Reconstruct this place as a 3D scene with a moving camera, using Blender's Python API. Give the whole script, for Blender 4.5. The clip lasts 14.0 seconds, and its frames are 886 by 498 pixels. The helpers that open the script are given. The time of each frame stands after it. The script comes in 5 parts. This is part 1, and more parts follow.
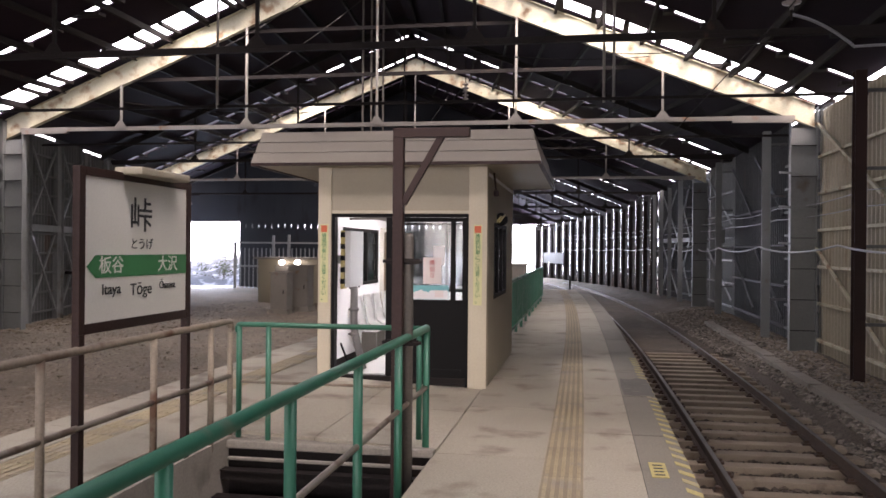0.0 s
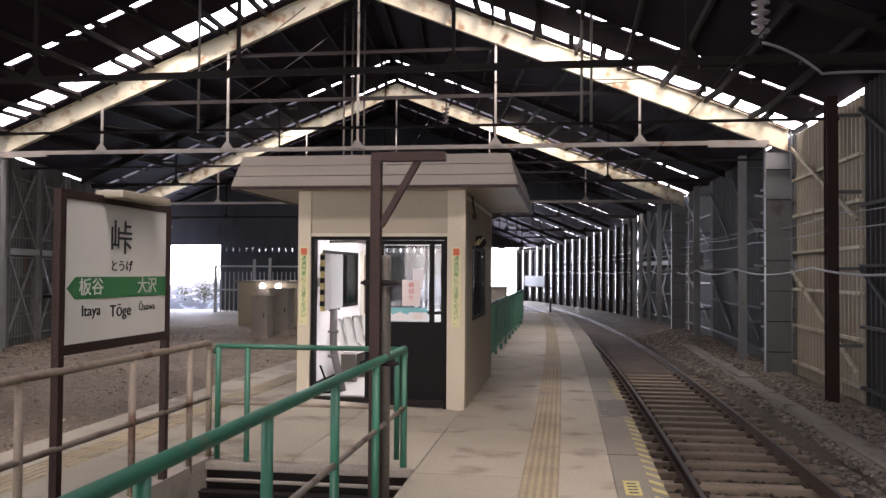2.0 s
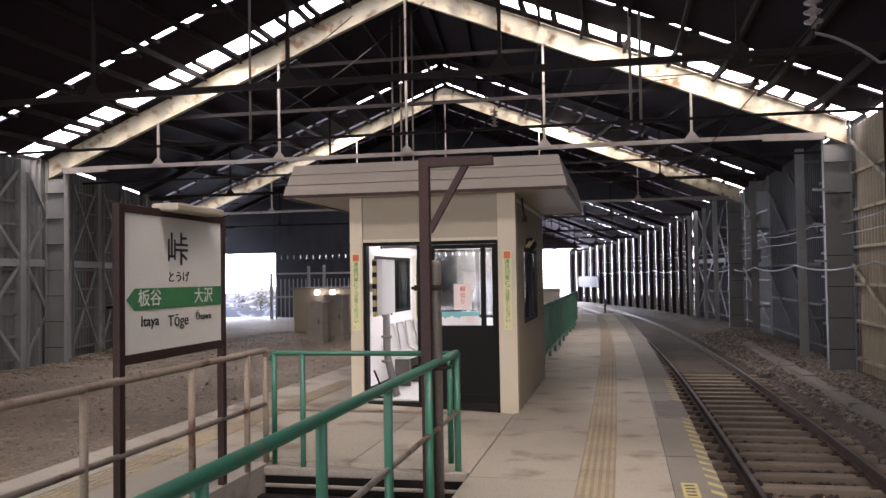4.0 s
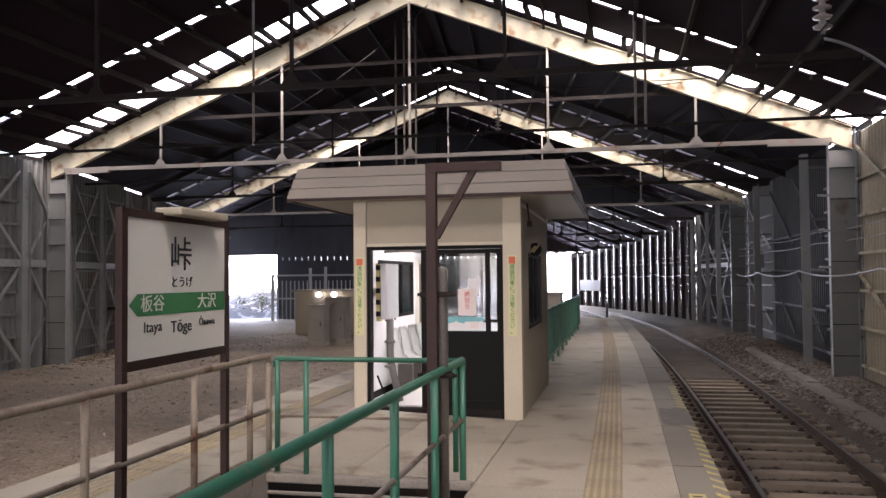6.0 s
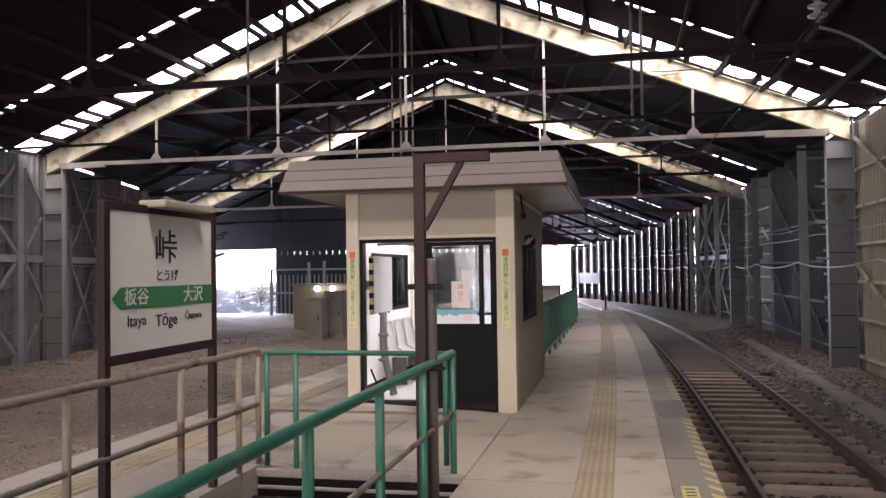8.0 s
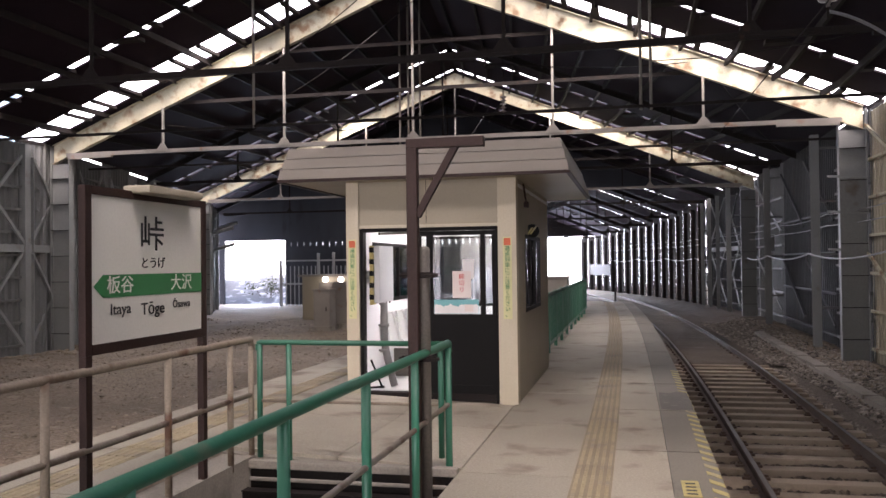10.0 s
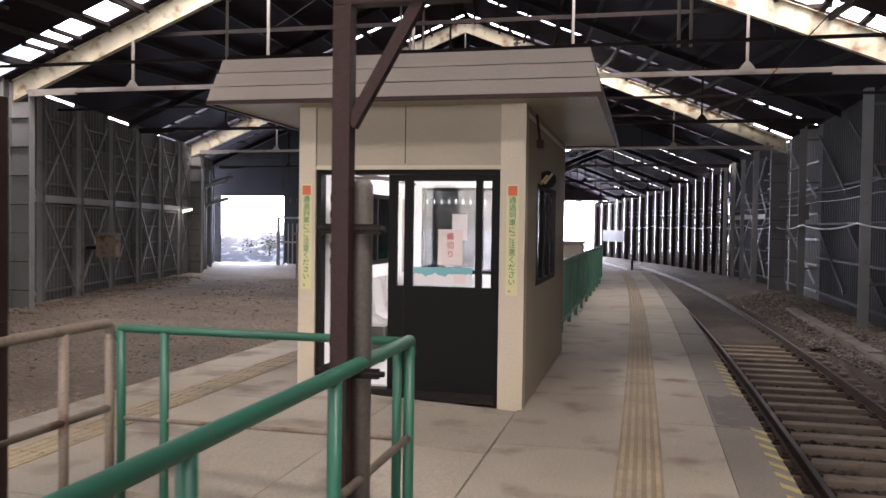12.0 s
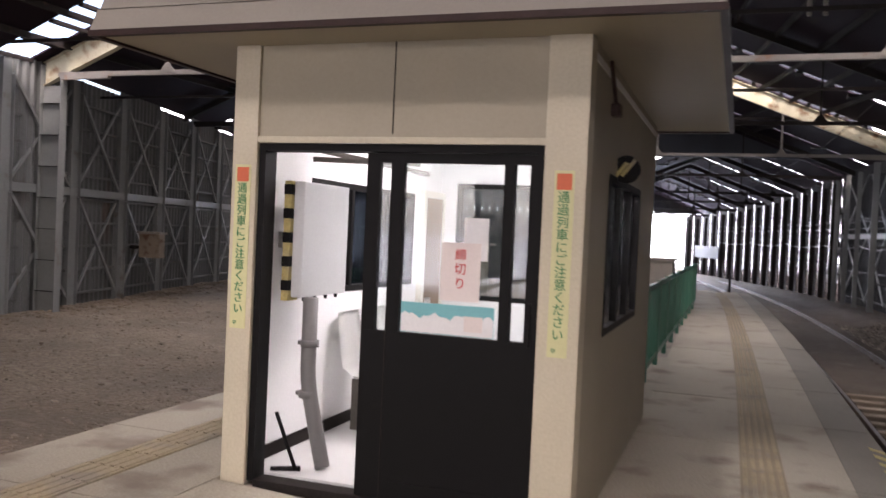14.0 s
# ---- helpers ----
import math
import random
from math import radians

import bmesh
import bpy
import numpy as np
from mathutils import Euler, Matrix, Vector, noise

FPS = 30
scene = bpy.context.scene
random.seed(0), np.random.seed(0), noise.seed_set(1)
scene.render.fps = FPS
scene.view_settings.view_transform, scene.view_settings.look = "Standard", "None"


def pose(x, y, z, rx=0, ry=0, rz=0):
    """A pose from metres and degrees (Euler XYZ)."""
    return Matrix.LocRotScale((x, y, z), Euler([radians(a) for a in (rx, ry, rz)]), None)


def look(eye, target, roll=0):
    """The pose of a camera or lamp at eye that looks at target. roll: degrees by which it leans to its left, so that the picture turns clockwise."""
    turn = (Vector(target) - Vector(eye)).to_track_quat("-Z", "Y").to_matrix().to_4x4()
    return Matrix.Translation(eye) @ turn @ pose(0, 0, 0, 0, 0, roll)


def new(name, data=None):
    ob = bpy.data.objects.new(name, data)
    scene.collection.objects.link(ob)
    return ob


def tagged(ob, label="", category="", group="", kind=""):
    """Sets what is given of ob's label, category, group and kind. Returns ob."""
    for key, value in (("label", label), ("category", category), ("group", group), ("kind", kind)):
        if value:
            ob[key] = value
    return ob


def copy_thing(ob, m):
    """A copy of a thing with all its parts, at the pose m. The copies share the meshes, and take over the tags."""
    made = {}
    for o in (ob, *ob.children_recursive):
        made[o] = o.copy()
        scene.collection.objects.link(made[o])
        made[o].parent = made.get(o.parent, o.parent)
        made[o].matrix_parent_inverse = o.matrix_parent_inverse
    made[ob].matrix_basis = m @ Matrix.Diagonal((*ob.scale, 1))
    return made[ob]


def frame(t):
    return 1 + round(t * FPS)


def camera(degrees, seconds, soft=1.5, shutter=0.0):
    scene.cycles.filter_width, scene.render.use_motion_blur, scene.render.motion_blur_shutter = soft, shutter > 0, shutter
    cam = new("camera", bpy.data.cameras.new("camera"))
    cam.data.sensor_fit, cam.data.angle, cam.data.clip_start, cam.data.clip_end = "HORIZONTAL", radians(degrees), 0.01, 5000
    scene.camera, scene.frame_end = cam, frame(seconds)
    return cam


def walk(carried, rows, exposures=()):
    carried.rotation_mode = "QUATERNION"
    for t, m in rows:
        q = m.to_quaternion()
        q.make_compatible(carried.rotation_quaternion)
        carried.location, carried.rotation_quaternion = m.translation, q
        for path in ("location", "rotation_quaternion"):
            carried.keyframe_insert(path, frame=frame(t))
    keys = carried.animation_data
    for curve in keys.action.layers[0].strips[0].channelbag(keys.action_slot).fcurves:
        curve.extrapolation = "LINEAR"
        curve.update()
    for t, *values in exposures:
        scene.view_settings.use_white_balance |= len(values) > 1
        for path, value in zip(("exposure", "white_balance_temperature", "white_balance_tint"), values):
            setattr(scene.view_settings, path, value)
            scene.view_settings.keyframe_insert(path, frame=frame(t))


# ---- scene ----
cam = camera(55.4, 14.0, shutter=0.4)
PATH = [
    (0, (0.055, -0.551, 1.589), (-0.278, 1.421, 1.589), 0.5),
    (0.5, (0.125, -0.662, 1.579), (-0.25, 1.302, 1.555), 1.2),
    (1, (0.137, -0.665, 1.58), (-0.213, 1.304, 1.594), 0.5),
    (1.5, (0.12, -0.669, 1.584), (-0.202, 1.305, 1.615), 0.6),
    (2, (0.109, -0.654, 1.576), (-0.182, 1.324, 1.632), 0.4),
    (2.5, (0.112, -0.675, 1.576), (-0.229, 1.295, 1.65), -0.1),
    (3, (0.105, -0.683, 1.603), (-0.28, 1.278, 1.69), -0.4),
    (3.5, (0.119, -0.684, 1.583), (-0.271, 1.276, 1.671), -0.8),
    (4, (0.134, -0.668, 1.583), (-0.279, 1.288, 1.647), -0.9),
    (6.5, (0.074, -0.568, 1.618), (-0.341, 1.387, 1.688), -0.5),
    (7, (0.122, -0.532, 1.567), (-0.301, 1.422, 1.625), -1.0),
    (7.5, (0.134, -0.527, 1.604), (-0.282, 1.429, 1.661), -0.8),
    (10, (0.238, -0.35, 1.576), (-0.206, 1.6, 1.611), -0.7),
    (10.5, (0.191, 0.017, 1.599), (-0.302, 1.954, 1.649), 0.3),
    (11, (0.073, 0.628, 1.497), (-0.306, 2.591, 1.456), 0.3),
    (11.5, (0.004, 1.331, 1.519), (-0.518, 3.26, 1.454), 0.4),
    (12, (-0.08, 2.083, 1.516), (-0.547, 4.027, 1.462), 0.8),
    (12.5, (-0.104, 2.818, 1.53), (-0.609, 4.753, 1.465), 0.2),
    (13, (-0.14, 3.548, 1.521), (-0.515, 5.51, 1.434), 1.1),
    (13.3, (-0.129, 4.008, 1.493), (-0.533, 5.966, 1.443), -1.9),
    (13.5, (-0.143, 4.293, 1.556), (-0.647, 6.227, 1.473), -0.8),
    (14, (-0.337, 4.901, 1.544), (-0.997, 6.788, 1.503), 2.6),
]
EXPOSE = 2.12
walk(cam, [(t, look(eye, target, roll)) for t, eye, target, roll in PATH], [(0, EXPOSE, 6650, 23), (14, EXPOSE, 6650, 23)])

# ---------------------------------------------------------------- world and light
world = bpy.data.worlds.new("sky")
scene.world = world
world.use_nodes = True
wn = world.node_tree.nodes
sky = wn.new("ShaderNodeTexSky")
sky.sky_type, sky.sun_disc = "NISHITA", False
sky.sun_elevation, sky.sun_rotation = radians(48), radians(150)
sky.air_density, sky.dust_density = 1.0, 3.0
wn["Background"].inputs["Strength"].default_value = 0.15
world.node_tree.links.new(sky.outputs[0], wn["Background"].inputs["Color"])
sun = new("sun", bpy.data.lights.new("sun", "SUN"))
sun.data.energy, sun.data.angle, sun.data.color = 1.5, radians(35), (1, 0.96, 0.9)
sun.matrix_world = look((10, -16, 25), (0, 0, 0))


def daylight(name, eye, target, sx, sy, watts, colour=(0.95, 0.97, 1.0)):
    lamp = new(name, bpy.data.lights.new(name, "AREA"))
    lamp.data.shape, lamp.data.size, lamp.data.size_y = "RECTANGLE", sx, sy
    lamp.data.energy, lamp.data.color = watts, colour
    lamp.matrix_world = look(eye, target)
    return lamp


# ---------------------------------------------------------------- plan of the shed
def bend(y):
    """How far the track and the platform edge have swung to the west at y."""
    d = max(0.0, y - 8.0)
    return 0.005 * d + 0.0002 * d ** 2.5


def heading(y):
    """Degrees by which the track has turned west at y."""
    return math.degrees(math.atan(0.005 + 0.0005 * (y - 8.0) ** 1.5)) if y > 8 else 0.0


def wall_e(y):
    return 5.35 - max(0.0, y - 30.0) ** 2 / 190.0


def wall_w(y):
    if y > 46.65:  # past the yard only the single track stays covered
        return wall_e(y) - 9.6
    return -15.6 - max(0.0, y - 20.0) * 0.27 - max(0.0, y - 36.0) * 0.15


EAVE, PITCH, GROUND, RAIL = 4.75, 0.404, -0.95, -0.80


def drop(y):
    """How far the eaves have come down at y, towards the far mouth."""
    return max(0.0, y - 42.0) * 0.048


def ridge(y):
    a, b = wall_w(y), wall_e(y)
    return (a + b) / 2, EAVE + 0.35 - drop(y) + PITCH * (b - a) / 2


def roof_z(x, y):
    rx, rz = ridge(y)
    return rz - PITCH * abs(x - rx)


daylight("daylight_south_mouth", (-5, -13.5, 2.2), (-5, 10, 0.4), 19, 5.0, 290)
daylight("daylight_north_mouth", (-4.5, 69.5, 2.4), (0.5, 36, -1), 7, 3.0, 580, (0.72, 0.85, 1.0))
daylight("daylight_west_mouth", (-22.0, 47.2, 1.2), (-14, 34, -0.7), 4, 3.2, 280, (0.62, 0.78, 1.0))
for strip_y, watts in ((2.2, 85), (19.45, 110), (36.0, 140)):
    for side in (-1, 1):
        lx = ridge(strip_y)[0] + side * 5.2
        daylight("rooflight_daylight", (lx, strip_y, roof_z(lx, strip_y) + 0.06), (lx, strip_y, 0), 9.5, 1.0, watts, (1.0, 0.985, 0.95))
daylight("daylight_open_slats", (wall_e(60) + 0.7, 60, 2.2), (-2.5, 42, -1), 16, 3.6, 200, (0.72, 0.85, 1.0))


# ---------------------------------------------------------------- materials
def mat(name, a, b=None, scale=6.0, rough=0.7, metal=0.0, bump=0.15, stain=None, amount=0.5, fine=60.0, stretch=(1, 1, 1), spread=0.0, grit=1.1, relief=0.01, island=0.0):
    """Paint a to b in cloudy patches, a fine grain, and stains or rust of a third colour where a coarse noise is high."""
    m = bpy.data.materials.new(name)
    m.use_nodes = True
    n, l = m.node_tree.nodes, m.node_tree.links
    bs = n["Principled BSDF"]
    tc = n.new("ShaderNodeNewGeometry")
    mp = n.new("ShaderNodeMapping")
    mp.inputs["Scale"].default_value = stretch
    l.new(tc.outputs["Position"], mp.inputs["Vector"])

    def noise_node(s, detail):
        q = n.new("ShaderNodeTexNoise")
        q.inputs["Scale"].default_value, q.inputs["Detail"].default_value = s, detail
        l.new(mp.outputs[0], q.inputs["Vector"])
        return q

    def ramp(src, lo, hi):
        q = n.new("ShaderNodeMapRange")
        q.inputs["From Min"].default_value, q.inputs["From Max"].default_value = lo, hi
        l.new(src, q.inputs["Value"])
        return q.outputs[0]

    def mix(f, c1, c2):
        q = n.new("ShaderNodeMix")
        q.data_type = "RGBA"
        l.new(f, q.inputs["Factor"])
        for c, i in ((c1, 6), (c2, 7)):
            if isinstance(c, tuple):
                q.inputs[i].default_value = (*c, 1)
            else:
                l.new(c, q.inputs[i])
        return q.outputs[2]

    coarse, grain = noise_node(scale * 0.25, 5), noise_node(fine, 4)
    b = b or tuple(v * 0.8 for v in a)
    col = mix(ramp(coarse.outputs["Fac"], 0.35, 0.65), a, b)
    col = mix(ramp(grain.outputs["Fac"], 0.3, grit), col, tuple(v * 0.45 for v in a))
    if stain:
        st = noise_node(scale, 8)
        col = mix(ramp(st.outputs["Fac"], 0.72 - 0.3 * amount, 0.86 - 0.3 * amount), col, stain)
    if spread or island:
        oi = n.new("ShaderNodeNewGeometry" if island else "ShaderNodeObjectInfo")
        hsv = n.new("ShaderNodeHueSaturation")
        l.new(col, hsv.inputs["Color"])
        rr = n.new("ShaderNodeMapRange")
        rr.inputs["To Min"].default_value, rr.inputs["To Max"].default_value = 1 - spread - island, 1 + spread + island
        l.new(oi.outputs["Random Per Island" if island else "Random"], rr.inputs["Value"])
        l.new(rr.outputs[0], hsv.inputs["Value"])
        col = hsv.outputs[0]
    l.new(col, bs.inputs["Base Color"])
    rg = n.new("ShaderNodeMapRange")
    rg.inputs["To Min"].default_value, rg.inputs["To Max"].default_value = max(0.05, rough - 0.12), min(1, rough + 0.12)
    l.new(coarse.outputs["Fac"], rg.inputs["Value"])
    l.new(rg.outputs[0], bs.inputs["Roughness"])
    bs.inputs["Metallic"].default_value = metal
    if bump:
        bp = n.new("ShaderNodeBump")
        bp.inputs["Strength"].default_value, bp.inputs["Distance"].default_value = bump, relief
        l.new(grain.outputs["Fac"], bp.inputs["Height"])
        l.new(bp.outputs[0], bs.inputs["Normal"])
    return m


RUST = (0.20, 0.09, 0.04)
M_slab = mat("pale_concrete_slab", (0.45, 0.402, 0.318), (0.37, 0.328, 0.255), 2, 0.85, stain=(0.22, 0.18, 0.14), amount=0.52, spread=0.07)
M_coping = mat("grey_concrete_coping", (0.27, 0.245, 0.2), (0.22, 0.2, 0.165), 2, 0.85, stain=(0.12, 0.105, 0.09), amount=0.4, spread=0.06)
M_conc = mat("old_concrete", (0.36, 0.32, 0.27), (0.27, 0.24, 0.2), 2, 0.9, bump=0.4, stain=(0.14, 0.12, 0.10), amount=0.5)
M_tact = mat("worn_yellow_tile", (0.46, 0.375, 0.23), (0.40, 0.33, 0.225), 3, 0.75, stain=(0.30, 0.26, 0.2), amount=0.7, spread=0.08)
M_yellow = mat("yellow_paint", (0.56, 0.46, 0.17), (0.47, 0.39, 0.17), 3, 0.7, stain=(0.3, 0.26, 0.2), amount=0.6)
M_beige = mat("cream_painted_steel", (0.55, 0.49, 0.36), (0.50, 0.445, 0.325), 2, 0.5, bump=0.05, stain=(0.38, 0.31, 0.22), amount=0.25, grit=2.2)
# Panel and fascia colours hold the weak light on the hut's upper front.
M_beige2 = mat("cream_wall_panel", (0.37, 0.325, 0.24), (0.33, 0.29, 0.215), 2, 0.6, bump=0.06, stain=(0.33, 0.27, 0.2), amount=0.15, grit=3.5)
M_fascia = mat("shade_darkened_fascia", (0.265, 0.232, 0.19), (0.235, 0.205, 0.17), 2, 0.6, bump=0.06, stain=(0.3, 0.26, 0.21), amount=0.15, grit=3.5)
M_black = mat("black_anodised_metal", (0.008, 0.0075, 0.0075), (0.011, 0.010, 0.010), 2, 0.55, bump=0.05, stain=(0.02, 0.017, 0.016), amount=0.2, grit=3.5)
M_brown = mat("dark_brown_paint", (0.042, 0.021, 0.017), (0.03, 0.017, 0.014), 4, 0.5, stain=(0.08, 0.05, 0.035), amount=0.25)
M_green = mat("green_rail_paint", (0.027, 0.145, 0.088), (0.022, 0.115, 0.07), 4, 0.42, bump=0.06, stain=(0.12, 0.13, 0.09), amount=0.28, grit=3.5)
M_greensign = mat("green_sign_band", (0.035, 0.20, 0.07), (0.035, 0.185, 0.065), 2, 0.5, bump=0, grit=4.0)
M_white = mat("white_enamel", (0.71, 0.69, 0.61), (0.67, 0.65, 0.57), 1, 0.45, bump=0.02, grit=3.5)
M_ink = mat("black_lettering", (0.02, 0.02, 0.02), (0.025, 0.025, 0.025), 1, 0.6, bump=0)
M_red = mat("orange_red_print", (0.62, 0.13, 0.05), (0.58, 0.12, 0.05), 1, 0.6, bump=0, grit=4.0)
M_crimson = mat("red_print", (0.55, 0.05, 0.05), (0.5, 0.05, 0.05), 1, 0.6, bump=0, grit=4.0)
M_strip = mat("pale_yellow_sticker", (0.60, 0.58, 0.30), (0.57, 0.55, 0.3), 2, 0.6, bump=0, grit=4.0)
M_cream = mat("rusty_cream_rail", (0.30, 0.245, 0.18), (0.23, 0.18, 0.135), 5, 0.65, stain=(0.12, 0.06, 0.035), amount=0.6)
M_rafter = mat("flaking_cream_rafter", (0.54, 0.50, 0.36), (0.45, 0.41, 0.29), 3, 0.7, stain=(0.21, 0.13, 0.07), amount=0.6)
M_chord = mat("grimy_grey_steel", (0.29, 0.26, 0.225), (0.21, 0.185, 0.16), 3, 0.65, stain=RUST, amount=0.35)
M_dark = mat("dark_steel", (0.022, 0.018, 0.017), (0.03, 0.025, 0.023), 3, 0.75, stain=(0.055, 0.035, 0.025), amount=0.3)
# The purple in the roof colour stands for lens veil over a dark roof.
M_roof = mat("veil_tinted_roof_sheet", (0.024, 0.016, 0.022), (0.032, 0.022, 0.029), 1.5, 0.9, stain=(0.03, 0.024, 0.022), amount=0.3)
M_grey = mat("weathered_grey_steel", (0.26, 0.268, 0.26), (0.20, 0.206, 0.20), 2, 0.6, stain=(0.13, 0.095, 0.07), amount=0.3)
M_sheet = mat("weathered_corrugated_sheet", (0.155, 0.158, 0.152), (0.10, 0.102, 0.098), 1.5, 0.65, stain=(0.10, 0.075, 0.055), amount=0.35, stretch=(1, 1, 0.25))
M_sheet_dark = mat("dark_corrugated_sheet", (0.042, 0.041, 0.042), (0.028, 0.027, 0.028), 1.5, 0.75, stain=(0.06, 0.045, 0.035), amount=0.35, stretch=(1, 1, 0.25))
M_girt = mat("grimy_wall_girt", (0.135, 0.135, 0.128), (0.09, 0.09, 0.086), 2, 0.65, stain=(0.10, 0.07, 0.05), amount=0.4)
# Lifted blue base colour paints the glare from the west opening onto the wall.
M_endwall = mat("glare_tinted_end_wall", (0.05, 0.056, 0.072), (0.032, 0.036, 0.046), 1.5, 0.8, stain=(0.02, 0.02, 0.024), amount=0.4, stretch=(1, 1, 0.25))
# Opaque sheet; the tan colour stands for sunlight coming through from behind.
M_sheet_tan = mat("tan_backlight_sheet", (0.38, 0.33, 0.24), (0.30, 0.26, 0.19), 1.5, 0.6, stain=(0.2, 0.15, 0.09), amount=0.35, stretch=(1, 1, 0.25))
M_sleeper = mat("concrete_sleeper", (0.335, 0.27, 0.20), (0.265, 0.21, 0.155), 4, 0.9, bump=0.3, stain=(0.17, 0.12, 0.085), amount=0.45, spread=0.14, grit=1.8)
M_rail = mat("rusty_rail", (0.10, 0.062, 0.042), (0.075, 0.05, 0.036), 6, 0.65, metal=0.3)
M_railtop = mat("polished_rail_head", (0.22, 0.20, 0.185), (0.17, 0.15, 0.14), 6, 0.36, metal=0.5, bump=0.02)
M_ballast = mat("brown_ballast", (0.185, 0.145, 0.108), (0.12, 0.096, 0.075), 3, 0.95, bump=1.0, stain=(0.21, 0.175, 0.14), amount=0.45, fine=26, spread=0.25, grit=0.75, relief=0.05)
M_dirt = mat("trodden_dirt", (0.33, 0.26, 0.185), (0.20, 0.158, 0.118), 2.2, 0.95, bump=1.0, stain=(0.31, 0.255, 0.19), amount=0.4, fine=16, grit=0.72, relief=0.06)
M_room = mat("white_room_wall", (0.80, 0.80, 0.80), (0.77, 0.77, 0.77), 1, 0.6, bump=0.02, grit=3.5)
M_roomfloor = mat("pale_lino_floor", (0.60, 0.60, 0.59), (0.54, 0.54, 0.53), 2, 0.45, bump=0.02, grit=3.5)
M_wood = mat("brown_wood_veneer", (0.24, 0.15, 0.085), (0.20, 0.125, 0.07), 4, 0.5, stretch=(6, 6, 0.6))
M_plastic = mat("white_moulded_plastic", (0.74, 0.74, 0.72), (0.72, 0.72, 0.70), 1, 0.35, bump=0, grit=3.5)
M_box = mat("light_grey_enclosure", (0.52, 0.53, 0.53), (0.48, 0.49, 0.49), 2, 0.4, bump=0.03, grit=3.5)
M_pipe = mat("grey_plastic_pipe", (0.17, 0.165, 0.16), (0.14, 0.135, 0.13), 3, 0.5, bump=0.03, grit=4.0)
M_polegrey = mat("galvanised_pole", (0.165, 0.148, 0.13), (0.13, 0.115, 0.10), 4, 0.55, metal=0.2)
M_porc = mat("porcelain", (0.30, 0.26, 0.25), (0.24, 0.21, 0.2), 3, 0.25, bump=0)
M_cable = mat("grey_cable", (0.30, 0.30, 0.31), (0.25, 0.25, 0.26), 3, 0.5, bump=0)
M_teal = mat("poster_teal", (0.16, 0.44, 0.46), (0.14, 0.40, 0.43), 2, 0.5, bump=0, grit=4.0)
M_paper = mat("paper", (0.74, 0.73, 0.72), (0.71, 0.70, 0.69), 2, 0.7, bump=0, grit=4.0)
M_pink = mat("pinkish_paper", (0.72, 0.64, 0.60), (0.70, 0.62, 0.58), 2, 0.7, bump=0, grit=4.0)
M_far = mat("pale_outdoor_ground", (0.80, 0.80, 0.80), (0.72, 0.73, 0.72), 0.5, 0.9, bump=0.5, stain=(0.5, 0.52, 0.45), amount=0.2)
M_leaf = mat("pale_spring_scrub", (0.10, 0.13, 0.05), (0.16, 0.17, 0.08), 2, 0.8, bump=0)
M_twig = mat("grey_bark", (0.16, 0.13, 0.10), (0.11, 0.09, 0.07), 4, 0.9)
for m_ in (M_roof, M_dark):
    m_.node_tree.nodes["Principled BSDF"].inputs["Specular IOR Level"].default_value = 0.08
M_black.node_tree.nodes["Principled BSDF"].inputs["Specular IOR Level"].default_value = 0.1
M_brown.node_tree.nodes["Principled BSDF"].inputs["Specular IOR Level"].default_value = 0.2


def glass(name, tint=(0.93, 0.96, 0.96), clear=0.88):
    m = bpy.data.materials.new(name)
    m.use_nodes = True
    n, l = m.node_tree.nodes, m.node_tree.links
    n.remove(n["Principled BSDF"])
    tr, gl, mx, fr = n.new("ShaderNodeBsdfTransparent"), n.new("ShaderNodeBsdfGlossy"), n.new("ShaderNodeMixShader"), n.new("ShaderNodeFresnel")
    tr.inputs[0].default_value, gl.inputs["Roughness"].default_value = (*tint, 1), 0.03
    fr.inputs["IOR"].default_value = 1.5
    l.new(fr.outputs[0], mx.inputs[0]), l.new(tr.outputs[0], mx.inputs[1]), l.new(gl.outputs[0], mx.inputs[2])
    l.new(mx.outputs[0], n["Material Output"].inputs["Surface"])
    return m


def glow(name, colour, strength):
    m = bpy.data.materials.new(name)
    m.use_nodes = True
    bs = m.node_tree.nodes["Principled BSDF"]
    bs.inputs["Base Color"].default_value = (*colour, 1)
    bs.inputs["Emission Color"].default_value, bs.inputs["Emission Strength"].default_value = (*colour, 1), strength
    return m


M_glass = glass("window_glass")
M_tube = glow("lit_fluorescent_tube", (1, 0.99, 0.96), 2.5)
M_lampglow = glow("lit_lamp_globe", (1, 0.96, 0.88), 3.0)


# ---------------------------------------------------------------- mesh helpers
def box(bm, x0, x1, y0, y1, z0, z1, m=None):
    vs = [bm.verts.new(Vector(c) if m is None else m @ Vector(c)) for c in
          ((x0, y0, z0), (x1, y0, z0), (x1, y1, z0), (x0, y1, z0), (x0, y0, z1), (x1, y0, z1), (x1, y1, z1), (x0, y1, z1))]
    for f in ((3, 2, 1, 0), (4, 5, 6, 7), (0, 1, 5, 4), (1, 2, 6, 5), (2, 3, 7, 6), (3, 0, 4, 7)):
        bm.faces.new([vs[i] for i in f])
    return bm


def prism(bm, quad, dz):
    """A slab on four floor points (x, y, z), dz thick downwards."""
    vs = [bm.verts.new(p) for p in quad] + [bm.verts.new((p[0], p[1], p[2] - dz)) for p in quad]
    for f in ((0, 1, 2, 3), (7, 6, 5, 4), (0, 4, 5, 1), (1, 5, 6, 2), (2, 6, 7, 3), (3, 7, 4, 0)):
        bm.faces.new([vs[i] for i in f])
    return bm


